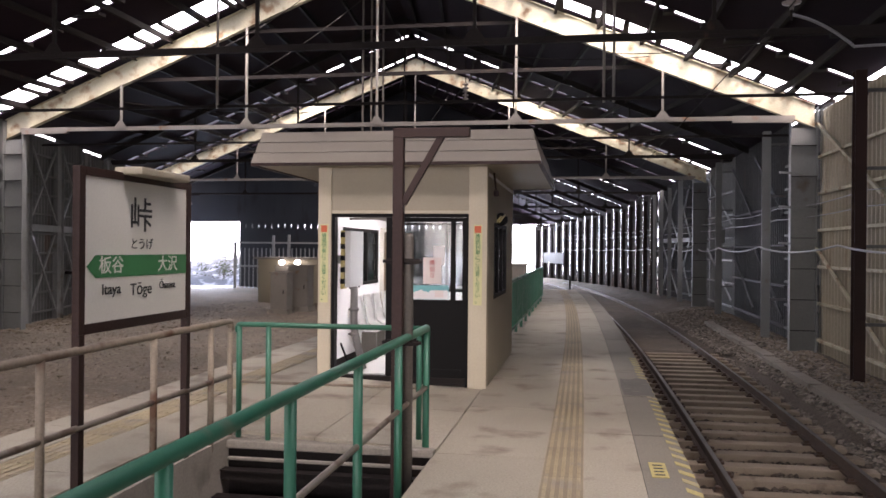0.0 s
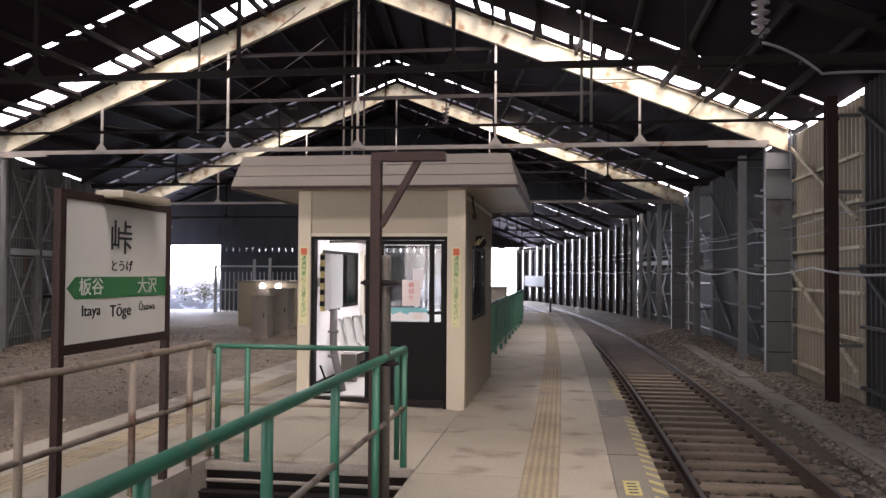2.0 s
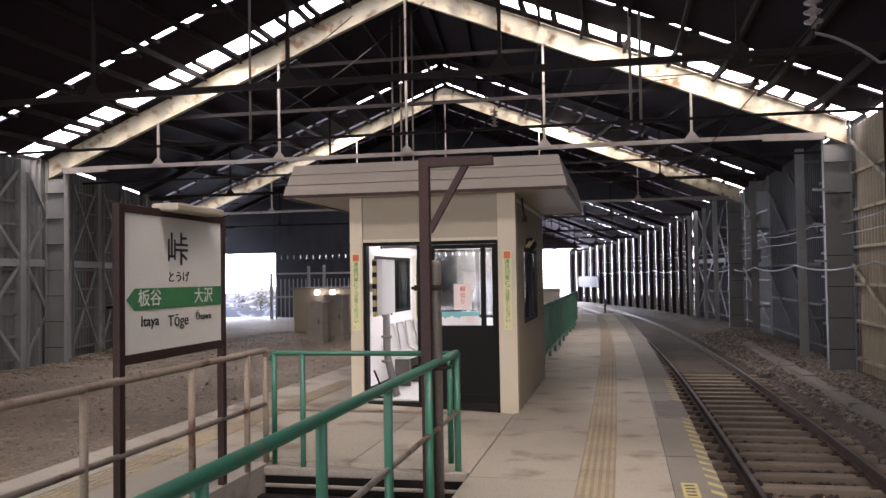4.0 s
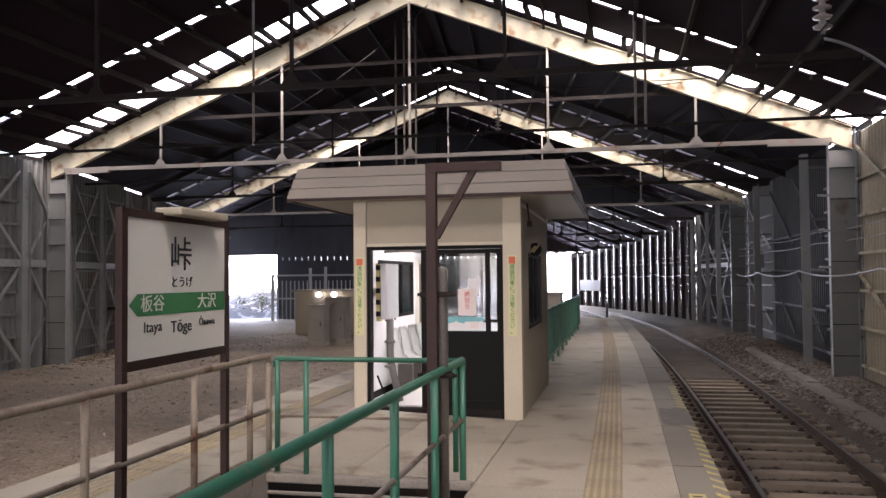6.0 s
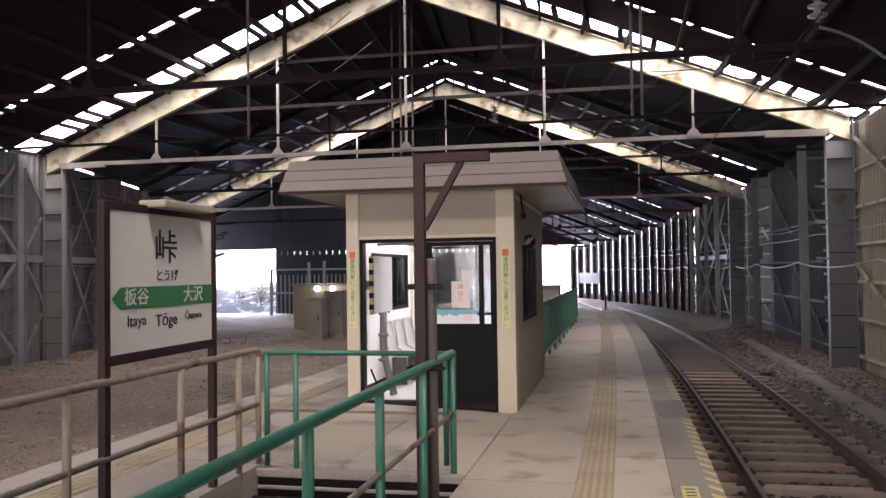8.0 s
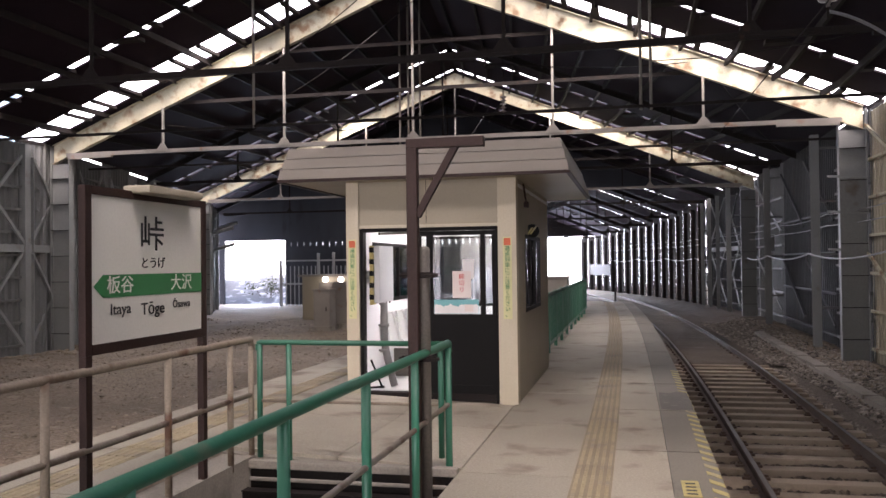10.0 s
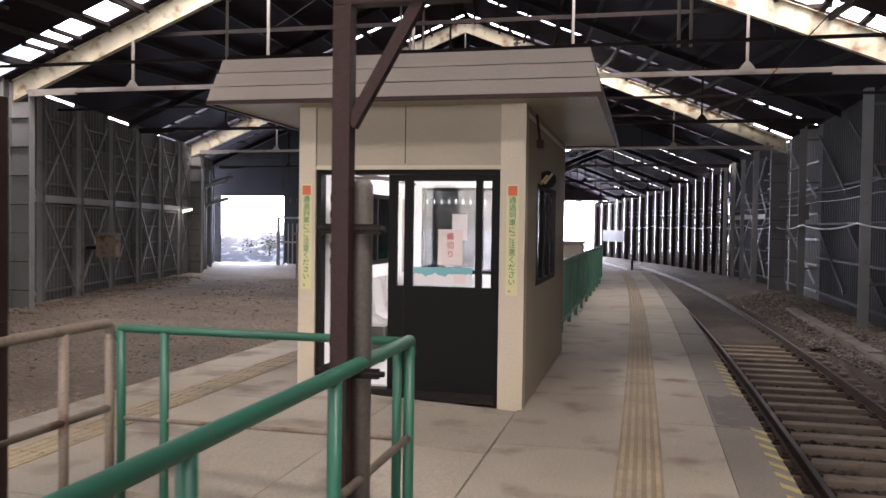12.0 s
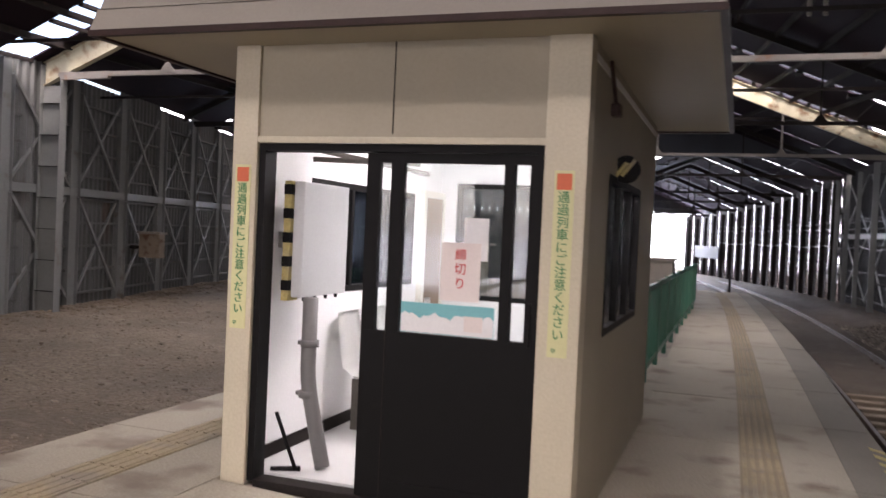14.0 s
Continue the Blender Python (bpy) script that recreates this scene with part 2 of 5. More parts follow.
def beam(bm, p, q, w, h, up=(0, 0, 1)):
    """A square bar from p to q, w wide and h high."""
    p, q = Vector(p), Vector(q)
    d = (q - p)
    ln = d.length
    d.normalize()
    upv = Vector(up)
    if abs(d.dot(upv)) > 0.98:
        upv = Vector((0, 1, 0))
    s = d.cross(upv).normalized()
    u = s.cross(d)
    m = Matrix((s, d, u)).transposed().to_4x4()
    m.translation = p
    return box(bm, -w / 2, w / 2, 0, ln, -h / 2, h / 2, m)


def tube(bm, pts, r, seg=12, closed_ends=True):
    """A round bar through the points."""
    pts = [Vector(p) for p in pts]
    rings = []
    for i, p in enumerate(pts):
        a = pts[max(0, i - 1)]
        b = pts[min(len(pts) - 1, i + 1)]
        d = (b - a).normalized()
        upv = Vector((0, 0, 1)) if abs(d.z) < 0.95 else Vector((0, 1, 0))
        s = d.cross(upv).normalized()
        u = s.cross(d)
        rr = r[i] if isinstance(r, (list, tuple)) else r
        rings.append([bm.verts.new(p + (s * math.cos(2 * math.pi * k / seg) + u * math.sin(2 * math.pi * k / seg)) * rr) for k in range(seg)])
    for a, b in zip(rings, rings[1:]):
        for k in range(seg):
            bm.faces.new((a[k], a[(k + 1) % seg], b[(k + 1) % seg], b[k])).smooth = True
    if closed_ends:
        bm.faces.new(rings[0]), bm.faces.new(rings[-1][::-1])
    return bm


def lathe(bm, profile, x, y, seg=20):
    """Turn (radius, z) pairs about the upright line at x, y."""
    return tube(bm, [(x, y, z) for _, z in profile], [max(r, 0.002) for r, _ in profile], seg)


def corner_path(pts, r, n=5):
    """Round the corners of a polyline."""
    pts = [Vector(p) for p in pts]
    out = [pts[0]]
    for a, b, c in zip(pts, pts[1:], pts[2:]):
        p, q = b + (a - b).normalized() * r, b + (c - b).normalized() * r
        for i in range(n + 1):
            t = i / n
            out.append(p * (1 - t) ** 2 + b * 2 * t * (1 - t) + q * t * t)
    return out + [pts[-1]]


def mesh_of(name, bm, material, bevel=0.0):
    if bevel:
        bmesh.ops.bevel(bm, geom=list(bm.edges), offset=bevel, segments=2, affect="EDGES", profile=0.6)
    bmesh.ops.recalc_face_normals(bm, faces=list(bm.faces))
    me = bpy.data.meshes.new(name)
    bm.to_mesh(me)
    bm.free()
    me.materials.append(material)
    return me


def part(name, bm, material, parent=None, label="", bevel=0.0):
    ob = new(name, mesh_of(name, bm, material, bevel))
    if parent is not None:
        ob.parent = parent
        ob.matrix_parent_inverse = parent.matrix_basis.inverted()
    return tagged(ob, label)


def thing(name, label, category, group="", kind="", at=(0, 0, 0)):
    ob = new(name)
    ob.empty_display_size = 0.1
    ob.location = at
    return tagged(ob, label, category, group, kind)


def structure(name, bm, material, label="", bevel=0.0):
    return tagged(part(name, bm, material, None, label, bevel), kind="structure")


def lettering(name, text, size, m, material, parent, label="", depth=0.002, align="CENTER"):
    cu = bpy.data.curves.new(name, "FONT")
    cu.offset = size * 0.005
    cu.body, cu.size, cu.extrude, cu.align_x, cu.align_y = text, size, depth, align, "CENTER"
    tmp = new(name + "_tmp", cu)
    me = bpy.data.meshes.new_from_object(tmp.evaluated_get(bpy.context.evaluated_depsgraph_get()))
    bpy.data.objects.remove(tmp)
    me.materials.clear()
    me.materials.append(material)
    me.transform(m)
    ob = new(name, me)
    ob.parent = parent
    ob.matrix_parent_inverse = parent.matrix_basis.inverted()
    return tagged(ob, label)


B = bmesh.new


def B1(*a, **k):
    return box(B(), *a, **k)


# ---------------------------------------------------------------- ground, tracks
def grid_sheet(x0, x1, y0, y1, step, zf):
    bm = B()
    nx, ny = max(1, round((x1 - x0) / step)), max(1, round((y1 - y0) / step))
    vs = [[bm.verts.new((x0 + (x1 - x0) * i / nx, y0 + (y1 - y0) * j / ny, zf(x0 + (x1 - x0) * i / nx, y0 + (y1 - y0) * j / ny))) for i in range(nx + 1)] for j in range(ny + 1)]
    for j in range(ny):
        for i in range(nx):
            bm.faces.new((vs[j][i], vs[j][i + 1], vs[j + 1][i + 1], vs[j + 1][i])).smooth = True
    return bm


def n2(x, y, s):
    return noise.noise(Vector((x * s, y * s, 0.3)))


far_ground = structure("ground", grid_sheet(-600, 600, -600, 600, 100, lambda x, y: -1.25), M_far, "pale open ground outside the shed")
def bed_z(x, y):
    """Ballast bed: hollow between the sleepers, filled level further on, banked up towards the wall."""
    near = abs(x - TRACK + bend(y)) < 1.5
    t = min(1.0, max(0.0, (1.75 - (wall_e(y) - x)) / 0.7))
    bank = 0.2 * t * t * (3 - 2 * t)
    return GROUND - 0.10 * (near and y < 21) + 0.035 * (near and y >= 21) + bank + (0.02 if near else 0.04) * n2(x, y, 1.5) + 0.025 * n2(x, y, 4)


TRACK = 2.31
structure("track_bed", grid_sheet(-9.5, 6.2, -16, 80, 0.3, bed_z), M_ballast, "brown stony ballast bed beside the track")


def yard_z(x, y):
    t = min(1, max(0, (-5.0 - x) / 1.5))
    return -0.42 - 0.3 * t + 0.05 * n2(x, y, 0.5) + 0.03 * n2(x, y, 2.2) + 0.015 * n2(x, y, 6)


structure("yard", grid_sheet(-27, -5.0, -16, 47, 0.3, yard_z), M_dirt, "bare trodden brown dirt yard inside the shed")

track = thing("railway_track", "rusty running rails on concrete sleepers in brown ballast", "track")
ys = [i * 1.0 - 14 for i in range(92)]
for side in (-0.747, 0.747):
    for nm, w, z0, z1, mt in (("rail_foot", 0.13, RAIL - 0.15, RAIL - 0.125, M_rail), ("rail_web", 0.03, RAIL - 0.125, RAIL - 0.04, M_rail), ("rail_head", 0.066, RAIL - 0.04, RAIL - 0.004, M_rail), ("running_surface", 0.05, RAIL - 0.004, RAIL, M_railtop)):
        bm = B()
        rows = []
        for y in ys:
            cx = TRACK + side - bend(y)
            rows.append([bm.verts.new(c) for c in ((cx - w / 2, y, z0), (cx + w / 2, y, z0), (cx + w / 2, y, z1), (cx - w / 2, y, z1))])
        for a, b in zip(rows, rows[1:]):
            for k in range(4):
                bm.faces.new((a[k], a[(k + 1) % 4], b[(k + 1) % 4], b[k]))
        part(nm, bm, mt, track, "worn bright rail head" if nm == "running_surface" else "")
sl = box(B(), -1.15, 1.15, -0.11, 0.11, -0.16, 0.0)
sleeper_me = mesh_of("sleeper", sl, M_sleeper, 0.015)
for i in range(112):
    y = -6.04 + i * 0.615
    o = new("sleeper", sleeper_me)
    o.matrix_basis = pose(TRACK - bend(y) + random.uniform(-0.03, 0.03), y, RAIL - 0.145, 0, 0, heading(y) + random.uniform(-0.6, 0.6))
    o.parent = track
fa = box(box(B(), -0.05, 0.05, -0.05, 0.05, 0, 0.03), -0.03, 0.03, -0.03, 0.03, 0.03, 0.06)
fast_me = mesh_of("rail_clip", fa, M_rail)
for i in range(40):
    y = 1.955 + i * 0.615
    for dx in (-0.85, -0.645, 0.645, 0.85):
        o = new("rail_clip", fast_me)
        o.matrix_basis = pose(TRACK + dx - bend(y), y, RAIL - 0.145)
        o.parent = track

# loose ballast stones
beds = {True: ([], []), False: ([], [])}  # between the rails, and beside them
rng = np.random.default_rng(4)
ico = B()
bmesh.ops.create_icosphere(ico, subdivisions=1, radius=1)
iv = [v.co.copy() for v in ico.verts]
idx = [[v.index for v in f.verts] for f in ico.faces]
ico.free()
for k in range(38000):
    inner = rng.random() < 0.33
    y = 3 + 18 * rng.random() ** 1.3 if inner else 8 + 27 * rng.random() ** 1.5
    x = rng.uniform(0.95, 3.6) - bend(y) if inner else rng.uniform(3.2, 5.3) - bend(y) * 0.5
    s = rng.uniform(0.02, 0.055)
    a, sx, sy, sz = rng.uniform(0, 6.28), rng.uniform(0.7, 1.3), rng.uniform(0.7, 1.3), rng.uniform(0.5, 0.9)
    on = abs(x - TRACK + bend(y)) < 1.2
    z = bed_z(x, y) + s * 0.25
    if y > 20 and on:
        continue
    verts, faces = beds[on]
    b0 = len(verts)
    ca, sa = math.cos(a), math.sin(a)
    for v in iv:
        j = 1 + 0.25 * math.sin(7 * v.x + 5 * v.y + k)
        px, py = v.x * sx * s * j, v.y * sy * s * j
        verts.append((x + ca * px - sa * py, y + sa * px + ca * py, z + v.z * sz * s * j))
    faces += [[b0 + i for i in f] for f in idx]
# stones between the rails are coloured darker, putting shade into the sleeper gaps
for on, label, colours in ((True, "brown ballast stones darkened to deepen the gaps between the sleepers", ((0.13, 0.10, 0.075), (0.08, 0.062, 0.048), (0.2, 0.16, 0.12))),
                           (False, "loose brown and grey ballast stones beside the rails", ((0.27, 0.23, 0.19), (0.16, 0.135, 0.11), (0.40, 0.36, 0.31)))):
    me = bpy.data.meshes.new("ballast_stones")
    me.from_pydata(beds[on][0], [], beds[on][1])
    me.materials.append(mat("gap_shade_ballast_stone" if on else "ballast_stone", colours[0], colours[1], 12, 0.95, bump=0.4, stain=colours[2], amount=0.4, fine=45, island=0.6))
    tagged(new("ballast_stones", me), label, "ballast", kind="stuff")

verts, faces = [], []
for k in range(15000):
    y = 4 + 30 * rng.random() ** 1.3
    x = -5.1 - 9.5 * rng.random() ** 1.2
    sc = rng.uniform(0.008, 0.022) if rng.random() < 0.93 else rng.uniform(0.025, 0.05)
    z, b0, a = yard_z(x, y) + sc * 0.2, len(verts), rng.uniform(0, 6.28)
    for v in iv:
        j = 1 + 0.3 * math.sin(6 * v.x + 5 * v.y + k)
        verts.append((x + v.x * sc * j * (1 + 0.4 * math.sin(a)), y + v.y * sc * j, z + v.z * sc * 0.6))
    faces += [[b0 + i for i in f] for f in idx]
me = bpy.data.meshes.new("yard_gravel")
me.from_pydata(verts, [], faces)
me.materials.append(mat("dirt_clod", (0.30, 0.24, 0.18), (0.21, 0.165, 0.125), 3, 0.95, bump=0.5, stain=(0.33, 0.28, 0.22), amount=0.4, fine=30, island=0.35))
tagged(new("yard_gravel", me), "scattered gravel and clods on the dirt yard", "gravel", kind="stuff")

# cable trough along the foot of the wall
trough = thing("cable_trough", "long low concrete cable trough beside the track", "trough", at=(4.05, 2, -0.95))
for i in range(26):
    y = 2 + i * 1.0
    c = 4.05 + random.uniform(-0.03, 0.03)
    z = -0.70 + random.uniform(-0.02, 0.015)
    part("lid", prism(B(), [(c - 0.13, y + 0.012, z), (c + 0.13, y + 0.012, z), (c + 0.13 + random.uniform(-0.02, 0.02), y + 0.988, z + random.uniform(-0.015, 0.015)), (c - 0.13, y + 0.988, z)], 0.07), M_conc, trough)
for x in (3.94, 4.11):
    part("side", B1(x, x + 0.05, 2, 28, -1.05, -0.79), M_conc, trough)

# ---------------------------------------------------------------- platform
EDGE = 0.83

def strip(bm, xa, xb, y0, y1, z, dz, step=2.0, za=None):
    n = max(1, round((y1 - y0) / step))
    for i in range(n):
        a, b = y0 + (y1 - y0) * i / n, y0 + (y1 - y0) * (i + 1) / n
        prism(bm, [(xa - bend(a), a, z if za is None else za), (xb - bend(a), a, z), (xb - bend(b), b, z), (xa - bend(b), b, z if za is None else za)], dz)
    return bm


platform = structure("platform", strip(B(), -1.085, EDGE - 0.06, -16, 34, -0.035, 1.0), M_conc, "pale concrete island platform with worn paving slabs")


def slope_z(x):
    return 0.10 * min(1, max(0, (-1.09 - x) / 1.95))


# western half of the island, round the stair pit
west = structure("platform_west", B1(-4.40, -3.05, -16, 5.95, -1.0, 0.06), M_conc, "old concrete western half of the island platform")
bm = B()
for xa, xb in ((-1.09, -3.05), (-3.05, -4.40)):
    prism(bm, [(xb, 5.95, slope_z(xb) - 0.03), (xa, 5.95, slope_z(xa) - 0.03), (xa, 13, slope_z(xa) - 0.03), (xb, 13, slope_z(xb) - 0.03)], 1.0)
strip(bm, -4.40, -1.09, 13, 34, -0.03, 1.0, 2.0, 0.07)
structure("platform_north", bm, M_conc, "old concrete western half of the island platform")
bm = B()
prism(bm, [(-5.15, -16, -0.22), (-4.40, -16, -0.18), (-4.40, 46, -0.18), (-5.15, 46, -0.22)], 0.8)
structure("platform_ledge", bm, M_conc, "low concrete ledge along the western platform edge")

# stair pit below the platform
pit = structure("pit", box(box(box(B(), -3.05, -2.78, -6, 5.95, -3, 0.055), -1.12, -1.086, -6, 5.95, -3, -0.04), -3.05, -1.09, -6, 5.95, -3.2, -3.0), M_conc, "dark sunken pit walls beneath the railing")
structure("pit_lip", box(box(B(), -2.80, -1.09, 5.86, 5.948, -0.03, 0.035), -2.78, -1.12, 5.86, 5.89, -0.125, -0.095), M_conc, "chipped concrete lip of the sunken pit", 0.012)
structure("pit_south_wall", B1(-3.05, -1.09, -6.3, -6, -3, -0.03), M_conc, "concrete pit end wall")
# Sheet over the pale concrete face; its dark colour is the pit's shade.
structure("pit_north_wall", B1(-2.78, -1.12, 5.90, 5.946, -3, -0.04), M_dark, "dark sheet holding the shade at the pit end")
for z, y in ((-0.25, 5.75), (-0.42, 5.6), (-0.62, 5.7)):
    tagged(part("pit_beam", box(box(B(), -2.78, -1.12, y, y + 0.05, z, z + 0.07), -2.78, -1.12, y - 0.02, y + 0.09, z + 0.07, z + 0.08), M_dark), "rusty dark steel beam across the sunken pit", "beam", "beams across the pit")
bracket = thing("pit_bracket", "green bolted steel base plate on a pit beam", "bracket", "pit brackets", at=(-2.44, 5.62, -0.55))
part("plate", B1(-2.6, -2.28, 5.55, 5.57, -0.62, -0.38), M_green, bracket, bevel=0.004)
for dx in (-0.12, -0.04, 0.04, 0.12):
    part("bolt", lathe(B(), [(0.0, -0.38), (0.018, -0.38), (0.018, -0.36), (0, -0.355)], -2.44 + dx, 5.56, 8), M_green, bracket)
copy_thing(bracket, pose(-1.55, 5.62, -0.55))
tagged(part("pit_conduit", tube(B(), corner_path([(-2.75, 5.3, -0.35), (-2.3, 5.4, -0.3), (-1.8, 5.45, -0.42), (-1.4, 5.5, -0.3), (-1.15, 5.5, -0.33)], 0.15), 0.02, 8), M_chord), "thin sagging conduit inside the pit", "conduit")

# ---------------------------------------------------------------- shed: walls, roof, frames
def corr_panel(y0, y1, xf, side, z0, z1, depth=0.03, pitch=0.16):
    """Corrugated upright sheet along a wall line."""
    bm = B()
    n = max(2, round((y1 - y0) / (pitch / 4)))
    prof = (0, 0, 1, 1)
    lo, hi = [], []
    for i in range(n + 1):
        y = y0 + (y1 - y0) * i / n
        x = xf(y) + side * depth * prof[i % 4]
        lo.append(bm.verts.new((x, y, z0))), hi.append(bm.verts.new((x, y, z1)))
    for i in range(n):
        bm.faces.new((lo[i], lo[i + 1], hi[i + 1], hi[i]))
    return bm


FRAMES = (-11.9, 4.2, 20.3, 36.6)
LIGHT_FRAMES = (12.2, 28.4, 44.5, 52.0, 57.0, 62.0, 67.0)


def wall_bay(name, y0, y1, xf, side, z1, sheet, girt=None, step=0.85, brace=True, cross=False, label="weathered grey corrugated steel wall panel with girts and braces"):
    w = thing(name, label, "wall panel", "shed wall panels", at=(xf(y0), y0, GROUND))
    part("sheet", corr_panel(y0 - 0.08, y1 + 0.08, lambda y: xf(y) + side * 0.10, side, GROUND + (0.05 if int(y0 * 10) % 4 == 0 else -0.12), z1, 0.05, 0.24), sheet, w)
    for k in range(int(5.4 / step)):
        z = -0.45 + k * step
        if z < z1:
            part("girt", beam(B(), (xf(y0) + side * 0.05, y0, z), (xf(y1) + side * 0.05, y1, z), 0.08, 0.06), girt or M_girt, w)
    if cross:
        for za, zb in ((-0.5, 2.0), (2.25, 4.6)):
            part("brace", beam(B(), (xf(y0), y0 + 0.15, za), (xf(y1), y1 - 0.15, zb), 0.05, 0.08), M_grey, w)
            part("brace", beam(B(), (xf(y0) - side * 0.05, y0 + 0.15, zb), (xf(y1) - side * 0.05, y1 - 0.15, za), 0.05, 0.08), M_grey, w)
        part("main_girt", beam(B(), (xf(y0), y0, 2.12), (xf(y1), y1, 2.12), 0.12, 0.2), M_grey, w)
    elif brace:
        part("brace", beam(B(), (xf(y1), y1 - 0.1, 4.6), (xf(y0), y0 + 0.1, 2.6), 0.05, 0.07), girt or M_grey, w)
        part("brace", beam(B(), (xf(y1), y1 - 0.1, 1.7), (xf(y0), y0 + 0.1, -0.2), 0.05, 0.07), girt or M_grey, w)
    return w


def wall_post(y, xf, side, w=0.14, mt=None, z1=4.9, d=0.16):
    p = thing("wall_post", "grey steel H-section post of the shed wall", "post", "shed wall posts", at=(xf(y), y, GROUND))
    x = xf(y)
    part("flange", B1(x - d / 2, x + d / 2, y - w / 2, y - w / 2 + 0.014, GROUND, z1), mt or M_grey, p)
    part("flange", B1(x - d / 2, x + d / 2, y + w / 2 - 0.014, y + w / 2, GROUND, z1), mt or M_grey, p)
    part("web", B1(x - 0.008, x + 0.008, y - w / 2 + 0.014, y + w / 2 - 0.014, GROUND, z1), mt or M_grey, p)
    return p


# the bays repeat with the roof frames: a girted bay on each side of a column, then a dark recessed bay
for c in FRAMES:
    after, before = c + 3.2, c + 11.4
    wall_bay("wall_panel", c, after, wall_e, 1, 4.95, M_sheet, step=0.62, brace=False)
    if c < 30:
        wall_bay("wall_panel", after, (after + before) / 2, wall_e, 1, 5.07, M_sheet_dark, M_sheet_dark, 1.1, label="dark corrugated wall panel between grey posts")
        wall_bay("wall_panel", (after + before) / 2, before, wall_e, 1, 5.07, M_sheet_dark, M_sheet_dark, 1.1, label="dark corrugated wall panel between grey posts")
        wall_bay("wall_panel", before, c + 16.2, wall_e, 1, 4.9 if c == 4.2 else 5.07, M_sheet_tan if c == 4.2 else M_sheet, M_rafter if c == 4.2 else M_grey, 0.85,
                 label="corrugated wall panel coloured tan for sun behind it, with pale girts" if c == 4.2 else "weathered grey corrugated steel wall panel with girts and braces")
        wall_post(before, lambda y: wall_e(y) - 0.47, 1, 0.2, M_brown if c == 4.2 else M_grey, z1=4.85, d=0.2)
    wall_post(after, lambda y: wall_e(y) - 0.47, 1, 0.2, z1=4.85, d=0.2)
    for z in (0.3, 1.7, 3.1, 4.5):
        for y in (after, before) if c < 30 else (after,):
            tagged(part("post_strut", beam(B(), (wall_e(y) - 0.37, y, z), (wall_e(y) + 0.05, y, z), 0.06, 0.06), M_girt), "short grey strut between post and wall", "strut", "wall post struts")
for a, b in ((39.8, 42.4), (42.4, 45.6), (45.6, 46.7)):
    wall_bay("wall_panel", a, b, wall_e, 1, 5.07, M_sheet_dark, M_sheet_dark, 1.1, False, "dark corrugated wall panel between pale posts")
for y in (42.4, 44.1, 45.6):
    wall_post(y, lambda v: wall_e(v) - 0.4, 1, 0.16, z1=4.7, d=0.16)
# open slatted stretch of wall round the bend
y = 46.4
while y < 72.0:
    tagged(part("wall_slat", beam(B(), (wall_e(y) - 0.05, y, 2.0 - drop(y) / 2), (wall_e(y + 1.36) - 0.05, y + 1.36, 2.0 - drop(y) / 2), 0.05, 6.0 - drop(y)), M_dark), "upright dark steel slat with daylight beside it", "slat", "open wall slats")
    wall_post(y, lambda v: wall_e(v) - 0.3, 1, 0.16, M_dark, z1=4.65 - drop(y), d=0.2)
    y += 1.55
for z in (-0.45, 0.0, 0.45, 0.9, 1.35, 1.8, 2.25, 2.7, 3.15):
    line = [(wall_e(46 + 1.9 * k) - 0.1, 46 + 1.9 * k, z) for k in range(14)]
    tagged(part("wall_rail", tube(B(), line, 0.04, 6), M_dark), "long horizontal steel rail tying the wall slats", "rail", "open wall rails")
bays_w = [-14 + 2.55 * k for k in range(24)]
for i, (a, b) in enumerate(zip(bays_w, bays_w[1:])):
    wall_bay("wall_panel", a, b, wall_w, -1, 5.07 if i % 2 else 4.95, M_sheet, step=0.6, brace=False, cross=True)
for y in bays_w:
    wall_post(y, wall_w, -1, 0.34, d=0.2)


